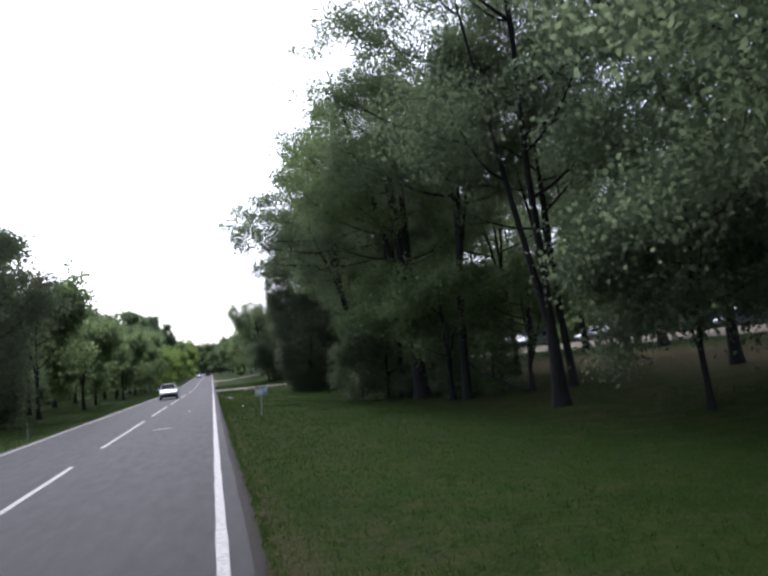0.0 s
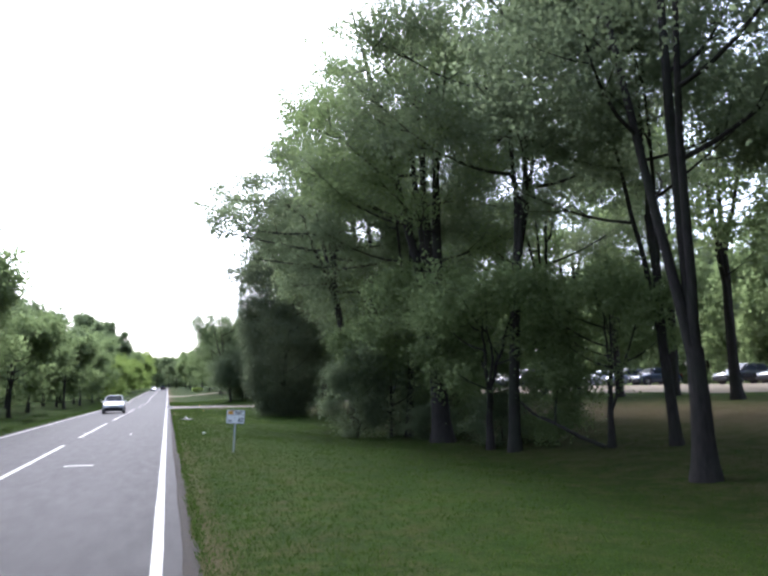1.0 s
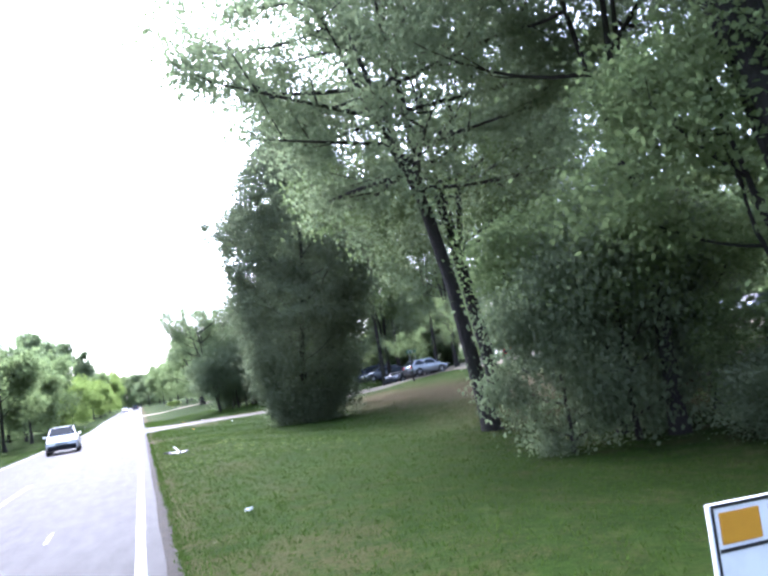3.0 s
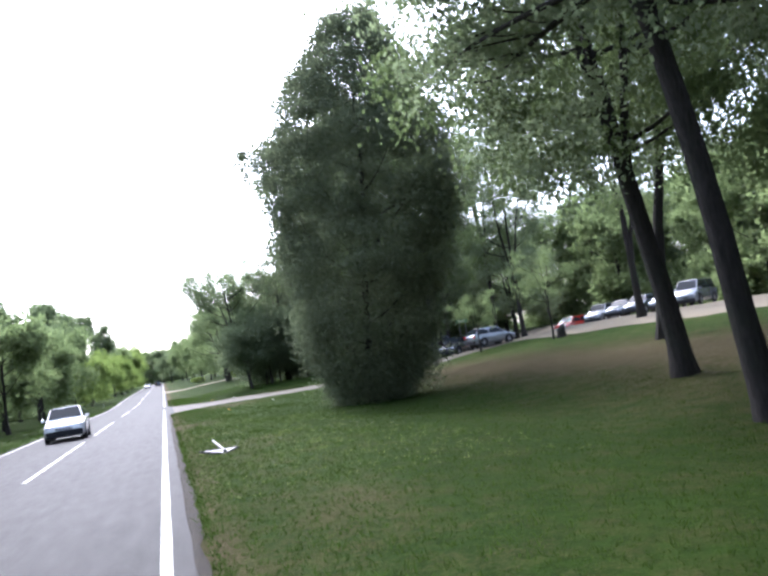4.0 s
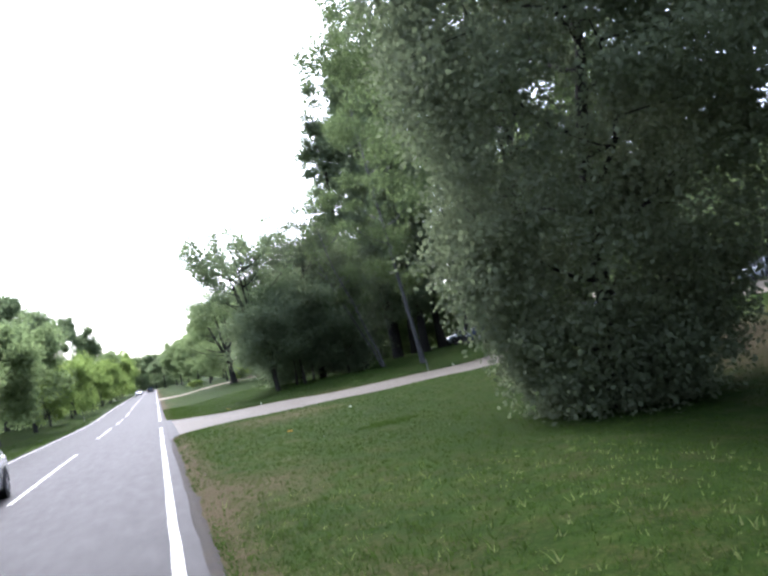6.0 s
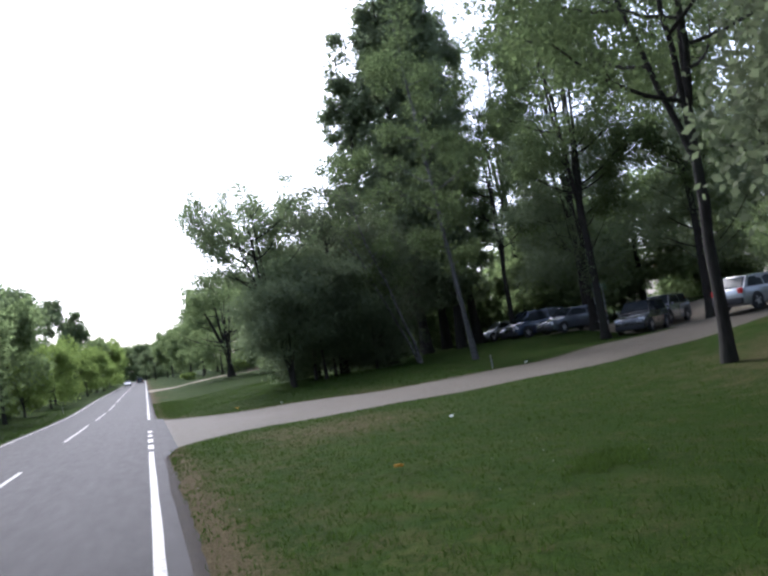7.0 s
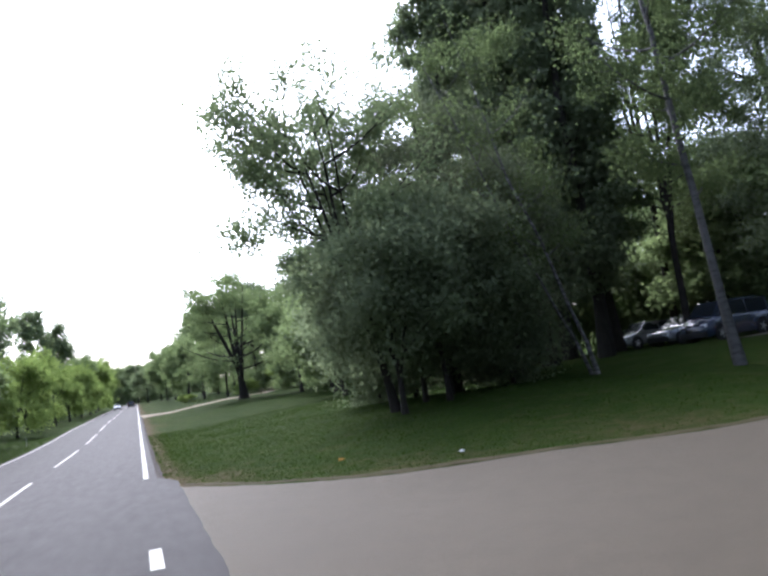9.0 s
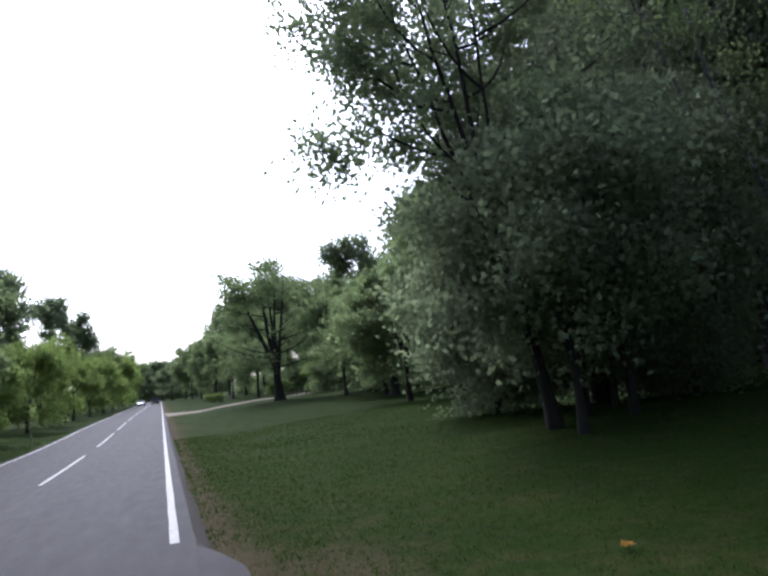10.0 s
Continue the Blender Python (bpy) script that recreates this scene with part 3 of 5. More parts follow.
strip_sheet("drive", np.concatenate([np.linspace(0.2, 6, 40), np.linspace(6.3, 32, 60)]),
            lambda s: (s, 90.9 - 2.6 * math.exp(-(s - 0.4) / 1.1) + 0.02 * max(0, s - 8) ** 1.5),
            lambda s: (s, 98.8 + 7.0 * math.exp(-(s - 0.4) / 3.0) + 0.03 * max(0, s - 9) ** 1.5), 22, DRIVE, "pale compacted drive opening off the road")
strip_sheet("road_apron", np.linspace(86.6, 107.4, 80), lambda s: (0.18, s), lambda s: (0.24 + 0.40 * min(1, (s - 86.5) / 2.5, (107.5 - s) / 1.5) + 0.008 * math.sin(s * 1.9) + 0.006 * math.sin(s * 4.3), s), 6, ASPHALT, "asphalt edge strip across the drive mouth", 0.024, 0.0, "road", 0.006)
strip_sheet("drive_rim", np.concatenate([np.linspace(0.75, 6, 60), np.linspace(6.1, 24, 110)]),
            lambda s: (s, 98.62 + 7.0 * math.exp(-(s - 0.4) / 3.0) + 0.03 * max(0, s - 9) ** 1.5 + 0.06 * math.sin(s * 3.1)),
            lambda s: (s, 98.98 + 7.0 * math.exp(-(s - 0.4) / 3.0) + 0.03 * max(0, s - 9) ** 1.5 + 0.1 * math.sin(s * 1.7) + 0.06 * math.sin(s * 5.3)), 4, RIM_SOIL, "worn soil rim between drive and grass", 0.022, 0.03, "soil", 0.05)
strip_sheet("parking_lane", np.linspace(14, 118, 150), lambda s: (27.5 + 1.2 * math.sin(s * 0.05), s), lambda s: (44.0 + 0.8 * math.sin(s * 0.09), s), 14, SAND, "sandy gravel parking lane under trees", 0.03)
strip_sheet("far_drive", np.concatenate([np.linspace(0.2, 4, 14), np.linspace(4.3, 26, 24)]),
            lambda s: (s, 174.5 - 2.0 * math.exp(-(s - 0.4) / 1.2) + 0.9 * s), lambda s: (s, 180.5 + 9 * math.exp(-(s - 0.4) / 2.5) + 0.9 * s), 12, SAND, "pale sandy drive further along the road")
strip_sheet("road_shoulder", np.linspace(-10, 87.2, 240), lambda s: (0.19, s), lambda s: (0.40 + 0.03 * math.sin(s * 0.7) * math.sin(s * 0.23), s), 5, SHOULDER, "gritty broken asphalt shoulder beside the edge line", 0.014, 0.03, "shoulder", 0.02)
strip_sheet("road_shoulder", np.linspace(105, 180, 120), lambda s: (0.19, s), lambda s: (0.40 + 0.03 * math.sin(s * 0.7) * math.sin(s * 0.23), s), 5, SHOULDER, "gritty broken asphalt shoulder beside the edge line", 0.014, 0.03, "shoulder", 0.02)

# ---- trees: kinds ----
SPREAD = ("tree", tree_data(11, 18, 3.2, 6.2, "spread", 620, 70, 0.155, 0.34, 15, fork=(0.2, 4), leafmat=LEAF_DARK, clump=0.6, fill=0.65, core=0.2), "tall broadleaf tree with dense dark green crown", "tree")
HIGH = ("tree", tree_data(41, 20.5, 10.0, 6.2, "spread", 760, 96, 0.118, 0.2, 16, lean=(-0.035, 0.02), fork=(0.42, 3), leafmat=LEAF_DARK, clump=0.55, fill=0.55, climb=0.6), "slim-trunked broadleaf tree with leaves high up", "tree")
SLENDER = ("tree", tree_data(12, 19, 4.8, 5.2, "round", 500, 66, 0.16, 0.22, 15, lean=(-0.03, 0.02), fork=(0.38, 3), leafmat=LEAF_DARK, clump=0.5, fill=0.6), "tall slender-trunked broadleaf tree with high crown", "tree")
TWIN = ("tree", tree_data(31, 19.5, 8.8, 6.0, "spread", 640, 96, 0.118, 0.27, 13, lean=(-0.05, 0.02), fork=(0.15, 3), leafmat=LEAF_DARK, clump=0.55, fill=0.6), "broadleaf tree forking low into upright stems", "tree")
LEANER = ("tree", tree_data(13, 20, 9.6, 6.4, "spread", 700, 96, 0.118, 0.40, 17, lean=(-0.08, 0.03), fork=(0.2, 4), leafmat=LEAF_MID, clump=0.55, fill=0.5, climb=0.6), "leaning thick-trunked broadleaf tree with open crown", "tree")
OVERHANG = ("tree", tree_data(32, 16.7, 5.4, 7.2, "spread", 1000, 75, 0.135, 0.25, 30, lean=(-0.145, 0.02), fork=(0.42, 4), leafmat=LEAF_DARK, clump=0.48, fill=0.4, core=-0.01, climb=0.1, hang=0.6), "wide open tree with long drooping branches", "tree")
COLUMN = ("tree", tree_data(14, 18.6, 0.1, 4.6, "bullet", 2400, 95, 0.125, 0.2, 24, lean=(0.085, 0.0), skin=0.62, leafmat=LEAF_DEEP, clump=0.42, fill=0.75, core=-0.45, climb=0.8), "dense dark egg-shaped tree leafy down to the grass", "tree")
DENSE = ("tree", tree_data(33, 14, 0.5, 4.0, "ovoid", 620, 62, 0.165, 0.3, 20, skin=0.45, leafmat=LEAF_DEEP, clump=0.55, fill=0.7, core=0.3, climb=0.8), "dense dark tree with foliage close to the ground", "tree")
AIRY = ("tree", tree_data(15, 12.0, 4.0, 3.7, "round", 430, 72, 0.14, 0.15, 30, lean=(-0.2, 0.0), fork=(0.3, 5), leafmat=LEAF_GREY, clump=0.46, fill=0.4), "airy thin-leaved tree with sky showing through", "tree")
POPLAR = ("poplar", tree_data(16, 33.5, 3.5, 3.0, "poplar", 820, 45, 0.24, 0.36, 26, skin=0.2, leafmat=LEAF_DARK, clump=0.5, fill=0.2, climb=2.4, core=0.3), "tall narrow poplar with upright branches", "tree")
BIRCH_FORK = ("birch", tree_data(17, 15, 5.2, 2.3, "round", 120, 75, 0.12, 0.08, 9, lean=(-0.25, 0.0), stems=2, leafmat=LEAF_DULL, bark=BIRCH, clump=0.5, fill=0.2, climb=0.9, hang=1.0), "white-barked birch with two leaning stems", "tree")
BIRCH_ONE = ("birch", tree_data(46, 21, 6.8, 3.0, "round", 270, 75, 0.125, 0.145, 16, lean=(-0.085, 0.0), leafmat=LEAF_DULL, bark=BIRCH_GREY, clump=0.5, fill=0.2, climb=0.9, hang=1.0), "single-stemmed birch beside the parked cars", "tree")
OPEN_TREE = ("tree", tree_data(45, 21.5, 6.6, 4.7, "round", 500, 66, 0.15, 0.24, 20, fork=(0.34, 4), leafmat=LEAF_DULL, clump=0.46, fill=0.35, climb=0.8), "tall tree with sky showing between its branches", "tree")
SHRUB = ("shrub", tree_data(18, 4.8, 0.1, 2.0, "ovoid", 230, 70, 0.14, 0.08, 14, skin=0.1, leafmat=LEAF_DARK, clump=0.58, fill=0.5, core=0.0, climb=0.7), "dense dark green shrub on the grass", "shrub")
SHRUB_LIGHT = ("shrub", tree_data(19, 3.6, 0.3, 2.0, "round", 120, 80, 0.115, 0.06, 11, leafmat=LEAF_MID, clump=0.4, fill=0.45), "loose green shrub with hanging twigs", "shrub")
SAPLING = ("sapling", tree_data(20, 6.2, 1.7, 2.7, "spread", 75, 55, 0.11, 0.07, 9, fork=(0.35, 3), leafmat=LEAF_MID, clump=0.4, fill=0.3), "young tree with green leaves beside a stump", "tree")
BARE_LEG = ("tree", tree_data(34, 17, 6.4, 4.2, "round", 190, 45, 0.21, 0.3, 12, fork=(0.42, 3), leafmat=LEAF_MID, clump=0.65, fill=0.4), "tree with bare lower trunk at the parking lane", "tree")
OAK = ("tree", tree_data(43, 13.0, 3.0, 7.2, "spread", 520, 46, 0.23, 0.48, 30, fork=(0.2, 5), leafmat=LEAF_MID, clump=0.62, fill=0.4, climb=0.4), "spreading oak-like tree with heavy limbs beside the far drive", "tree")
EDGE = ("tree", tree_data(21, 11.5, 1.6, 4.6, "round", 360, 45, 0.25, 0.2, 11, fork=(0.25, 3), leafmat=LEAF_MID, clump=0.6, fill=0.6), "roadside broadleaf tree with rounded green crown", "tree")
EDGE_B = ("tree", tree_data(22, 13, 2.2, 4.2, "spread", 320, 45, 0.25, 0.2, 11, fork=(0.3, 3), leafmat=LEAF_GREY, clump=0.6, fill=0.5), "roadside tree with grey-green crown", "tree")
EDGE_LIGHT = ("tree", tree_data(23, 9, 0.15, 4.0, "ovoid", 300, 40, 0.26, 0.16, 9, fork=(0.2, 3), leafmat=LEAF_LIGHT, clump=0.6, fill=0.6), "light yellow-green roadside tree", "tree")
WOOD = ("tree", tree_data(24, 15, 1.6, 4.6, "round", 380, 34, 0.34, 0.26, 12, leafmat=LEAF_MID, clump=0.8, fill=0.65), "woodland tree behind the car park", "tree")
WOOD_DARK = ("tree", tree_data(25, 17, 0.8, 3.6, "column", 380, 34, 0.34, 0.26, 14, leafmat=LEAF_DARK, clump=0.7, fill=0.7), "tall dark woodland tree behind the car park", "tree")

# ---- trees: the first grove beside the road ----
# (15.5, 1) and (10.5, -7) stay out of view, added to shade the verge
plant(SPREAD, [(10.6, 7.6, 160, 0.95, 0.95), (26.8, 110.0, 0, 0.8, 1.0), (33.5, 106.5, 70, 0.8, 0.95), (13.0, 13.0, 20, 0.95, 1.0), (15.5, 1.0, 75, 1.0, 1.0), (10.5, -7.0, 310, 1.0, 1.0), (21.0, 12.0, 140, 1.0, 1.0)])
plant(HIGH, [(14.6, 29.0, 20, 0.85, 0.95), (11.3, 33.1, 130, 1.0, 1.0), (10.6, 42.5, 250, 0.9, 1.0), (17.0, 40.5, 300, 0.85, 0.9)])
plant(SLENDER, [(19.0, 24.5, 40, 1.0, 1.0), (18.0, 17.0, 290, 1.0, 1.0)])
plant(TWIN, [(11.5, 23.9, 0, 1.0, 1.0)])
plant(LEANER, [(10.6, 38.1, 0, 1.0, 1.0)])
plant(OVERHANG, [(10.1, 50.2, 15, 1.0, 1.0), (20.6, 67.0, 160, 1.05, 1.05)])
plant(COLUMN, [(9.3, 73.4, 0, 1.0, 1.0)])
# the added one at y -14.5 stands unseen behind the start
plant(DENSE, [(12.6, 118.0, 0, 0.95, 0.95), (16.6, 119.5, 120, 0.8, 0.95), (7.0, 9.5 - 24, 80, 0.8, 0.8), (15.5, 48.5, 30, 0.6, 0.7)])
COPSE = ("tree", tree_data(38, 7.8, 1.25, 3.2, "spread", 330, 80, 0.15, 0.10, 17, fork=(0.26, 4), leafmat=LEAF_DARK, clump=0.62, fill=0.5, skin=0.0, hang=0.6, climb=0.6), "low dark tree with branches near the grass", "tree")
plant(COPSE, [(12.4, 17.2, 70, 0.95, 1.0), (8.0, 111.6, 0, 0.95, 0.95), (10.2, 113.0, 100, 1.0, 1.05), (11.4, 115.6, 210, 0.9, 0.95), (9.9, 114.6, 300, 1.0, 1.1)])
plant(AIRY, [(8.3, 113.2, 0, 1.0, 1.07)])
LOW = ("tree", tree_data(37, 7.4, 2.3, 2.9, "round", 260, 80, 0.125, 0.12, 13, fork=(0.34, 3), leafmat=LEAF_MID, clump=0.45, fill=0.6, hang=0.7), "small understorey tree with low hanging leaves", "tree")
plant(LOW, [(16.5, 19.5, 220, 1.1, 1.1), (11.0, 34.4, 110, 1.15, 0.78), (10.95, 39.0, 300, 1.2, 0.85), (10.3, 44.0, 30, 0.95, 0.78), (13.4, 30.6, 170, 0.9, 0.9), (13.0, 44.0, 260, 0.85, 0.8), (17.0, 53.0, 30, 1.0, 1.0)])
plant(SHRUB, [(8.3, 42.9, 0, 0.58, 1.3), (9.9, 42.9, 200, 0.8, 1.35), (11.3, 44.6, 90, 0.8, 1.3), (11.9, 35.4, 20, 0.55, 0.7), (11.0, 40.2, 20, 0.5, 0.6),
              (9.6, 119.0, 300, 1.1, 0.95), (11.0, 118.5, 10, 1.3, 1.2), (14.3, 116.0, 220, 1.0, 1.0)])
plant(SHRUB_LIGHT, [(12.6, 32.6, 130, 0.6, 1.2), (12.2, 41.4, 0, 0.8, 0.9), (13.0, 35.0, 45, 0.55, 0.5)])
plant(SAPLING, [(25.2, 84.5, 0, 1.0, 1.0), (22.5, 90.5, 120, 0.8, 0.9)])

CANOPY = ("tree", tree_data(39, 18.5, 5.0, 6.4, "round", 860, 66, 0.16, 0.30, 22, lean=(-0.12, 0.0), fork=(0.4, 4), leafmat=LEAF_DULL, clump=0.5, fill=0.6, hang=0.8, climb=0.5), "broad dark tree with drooping foliage", "tree")
plant(CANOPY, [(13.9, 57.2, 0, 1.0, 1.16)])
THIN = ("tree", tree_data(40, 17.5, 4.6, 6.4, "spread", 880, 80, 0.125, 0.17, 20, fork=(0.36, 4), leafmat=LEAF_DULL, clump=0.5, fill=0.6, hang=0.6), "thin-trunked tree with high green crown", "tree")
plant(THIN, [(14.0, 84.8, 200, 1.0, 1.0)])

# ---- trees: round the car park ----
plant(BARE_LEG, [(26.2, 59.2, 0, 0.9, 0.95), (26.0, 54.0, 60, 0.9, 1.0), (26.3, 49.7, 170, 0.8, 1.0), (26.7, 45.2, 10, 0.9, 1.0), (25.5, 39.0, 80, 0.95, 1.0), (30.65, 82.3, 220, 0.9, 1.05), (28.5, 31.0, 300, 1.0, 1.0), (31.0, 24.0, 100, 1.0, 1.0)])
plant(WOOD, [(49.5 + 3 * math.sin(k * 2.1), 14 + 8.5 * k, 47 * k, 0.9 + 0.12 * math.sin(k * 1.7), 1.0) for k in range(13)] +
      [(62.0 + 4 * math.sin(k * 1.3), 18 + 10 * k, 83 * k, 1.05, 1.0) for k in range(12)])
plant(WOOD_DARK, [(55.0 + 3 * math.sin(k * 3.1), 22 + 13 * k, 61 * k, 0.9 + 0.1 * math.sin(k * 2.3), 1.0) for k in range(9)])

# ---- trees: beyond the drive ----
plant(BIRCH_FORK, [(16.3, 113.0, 0, 1.0, 1.0)])
plant(BIRCH_ONE, [(17.15, 106.9, 0, 1.0, 1.0)])
plant(POPLAR, [(18.2, 127.4, 0, 0.9, 0.92), (23.6, 126.5, 20, 1.0, 1.0), (25.8, 125.0, 160, 0.95, 1.0), (21.2, 124.5, 120, 1.0, 1.0), (22.9, 122.0, 240, 0.95, 1.03), (23.0, 130.0, 300, 1.0, 1.0)])
plant(OPEN_TREE, [(24.9, 106.1, 30, 1.0, 1.05), (26.2, 119.5, 150, 0.85, 1.0), (30.0, 103.5, 270, 1.0, 1.05), (29.9, 115.4, 210, 1.05, 1.1), (30.8, 126.0, 330, 1.0, 1.35)])
plant(SLENDER, [(29.5, 97.0, 90, 0.95, 1.0)])
plant(OAK, [(10.9, 171.3, 0, 1.0, 1.0), (16.0, 150.0, 60, 0.75, 0.8)])
plant(EDGE, [(13.8, 140, 60, 0.85, 0.85), (16.2, 153, 10, 0.85, 0.9), (15.5, 133, 60, 1.0, 1.0), (15.5, 163, 280, 0.9, 0.9), (20, 172, 30, 1.0, 1.0), (13, 205, 120, 1.0, 1.0), (11, 222, 220, 1.0, 1.0),
             (10, 243, 70, 1.05, 1.0), (11, 265, 160, 1.1, 1.1), (9.5, 290, 300, 1.1, 1.1), (8.5, 318, 30, 1.15, 1.2)], "roadside tree with full crown beyond the drive")
plant(EDGE_B, [(22, 152, 0, 1.1, 1.15), (26, 165, 70, 1.2, 1.2), (24, 188, 170, 1.2, 1.2), (19, 214, 10, 1.2, 1.2), (18, 236, 250, 1.2, 1.2), (17, 258, 90, 1.2, 1.3), (16, 285, 20, 1.3, 1.3)])
plant(EDGE_LIGHT, [(20.5, 196, 0, 0.7, 0.6), (15.0, 199, 80, 0.5, 0.5), (24, 205, 160, 0.8, 0.7), (7.5, 212, 200, 0.35, 0.45)])
plant(WOOD, [(33.5, 122, 200, 1.0, 0.7), (51.5, 112.5, 290, 1.0, 0.8), (40.5, 123.0, 110, 1.1, 0.7), (38, 128, 60, 1.1, 0.75), (46, 121, 150, 1.1, 0.8)], "woodland tree behind the parked cars")
plant(WOOD, [(33 + 6 * math.sin(k * 1.9), 124 + 15 * k, 77 * k, 1.0 if k < 4 else 1.1, 0.75 if k < 4 else 1.1) for k in range(12)])
plant(EDGE_B, [(3.6, 352, 0, 1.15, 0.8), (7.5, 343, 100, 1.2, 0.8), (0.5, 400, 200, 1.3, 0.9), (11.5, 332, 30, 1.2, 0.85)], "distant grey-green tree beside the road")
plant(EDGE, [(-4 + 6 * k, 432 + 4 * math.sin(k * 2), 55 * k, 1.3, 1.2) for k in range(-4, 5)], "distant tree closing the view along the road")

# ---- undergrowth closing the view between the trunks ----
BRUSH = ("bush", tree_data(36, 3.4, 0.05, 3.4, "skirt", 150, 34, 0.3, 0.08, 9, leafmat=LEAF_MID, clump=0.6, fill=0.4, skin=0.4), "low woodland undergrowth bush", "bush")
plant(BRUSH, [(47.5 + 1.5 * math.sin(k * 2.3), 12 + 6.0 * k, 71 * k, 1.0, 0.9 + 0.25 * math.sin(k * 1.9)) for k in range(20)] +
      [(-20.5 + 2.0 * math.sin(k * 1.9), 24 + 10.5 * k, 53 * k, 1.05, 0.9 + 0.3 * math.sin(k * 2.7)) for k in range(27)] +
      [(37 + 3 * math.sin(k * 1.3), 113 + 5.5 * k, 97 * k, 1.0, 1.0) for k in range(3, 8)] + [(-28 + 5 * k, 424, 41 * k, 1.2, 1.6) for k in range(12)] + [(22 + 3 * math.sin(k * 2.9), 150 + 9 * k, 37 * k, 1.0, 0.9) for k in range(16)] + [(19.5 + 4.2 * k, 134 - 1.2 * k + math.sin(k * 2.0), 59 * k, 1.1, 1.5) for k in range(6)])

# ---- trees: across the road ----
plant(DENSE, [(-12.4, 44.5, 40, 0.95, 0.86)], "dense dark roadside tree across the road")
plant(EDGE, [(-11.4, 55, 60, 0.85, 1.05), (-10.9, 70, 100, 0.8, 0.9), (-12.0, 84, 200, 0.85, 0.95), (-11.0, 101, 50, 0.82, 0.95), (-11.6, 122, 280, 0.88, 1.0),
             (-11.6, 141, 30, 0.92, 1.05), (-12.5, 262, 80, 1.1, 1.1), (-13.5, 155, 15, 0.95, 1.05), (-13.0, 110, 255, 0.8, 0.9), (-13.4, 132, 305, 0.85, 0.95)], "roadside tree across the road with rounded crown")
plant(EDGE_B, [(-14.5, 50, 0, 1.0, 0.95), (-14.0, 64, 90, 0.9, 0.85), (-15.0, 79, 190, 0.95, 0.9), (-15.5, 94, 20, 1.0, 0.9), (-14.6, 111, 250, 0.95, 0.95), (-15.5, 133, 110, 1.0, 1.0),
               (-16.5, 155, 300, 1.1, 1.1), (-16, 183, 40, 1.15, 1.15), (-15.5, 236, 160, 1.2, 1.3)])
plant(EDGE_LIGHT, [(-11.6, 152, 10, 0.7, 0.9), (-10.9, 168, 200, 0.85, 1.0), (-12.0, 184, 310, 1.0, 1.0), (-10.9, 203, 60, 0.9, 1.1), (-10.5, 222, 0, 1.0, 1.0), (-10.2, 245, 70, 1.1, 1.0), (-10.0, 270, 140, 1.1, 1.1), (-10.0, 295, 220, 1.15, 1.2), (-10.4, 320, 300, 1.3, 1.3), (-11, 345, 40, 1.3, 1.3)])
plant(WOOD, [(-26 + 4 * math.sin(k * 1.7), 30 + 15 * k, 67 * k, 0.8, 0.75) for k in range(19)])


# ---- motor cars ----
def loft(stations, close=True):
    """Stations of equal point count along the car, each n x 3; returns a bmesh skin with caps."""
    bm = bmesh.new()
    rings = [[bm.verts.new(p) for p in ring] for ring in stations]
    n = len(rings[0])
    for a, b in zip(rings, rings[1:]):
        for k in range(n):
            bm.faces.new((a[k], a[(k + 1) % n], b[(k + 1) % n], b[k]))
    bm.faces.new(rings[0][::-1])
    bm.faces.new(rings[-1])
    bmesh.ops.recalc_face_normals(bm, faces=bm.faces)
    return bm


CARS = {
    # length, width, height, bonnet height, belt height, windscreen foot, roof front, roof rear, rear foot (fractions of the length from the nose), tail height
    "hatchback": (4.0, 1.70, 1.46, 0.86, 0.94, 0.24, 0.42, 0.84, 0.97, 0.98),
    "saloon": (4.45, 1.74, 1.44, 0.86, 0.94, 0.25, 0.42, 0.70, 0.86, 0.98),
    "estate": (4.55, 1.76, 1.50, 0.88, 0.96, 0.25, 0.41, 0.88, 0.985, 0.99),
    "off_roader": (4.4, 1.82, 1.72, 1.02, 1.10, 0.24, 0.38, 0.90, 0.985, 1.12),
    "van": (4.7, 1.85, 1.88, 1.02, 1.12, 0.14, 0.30, 0.95, 0.99, 1.12),
}


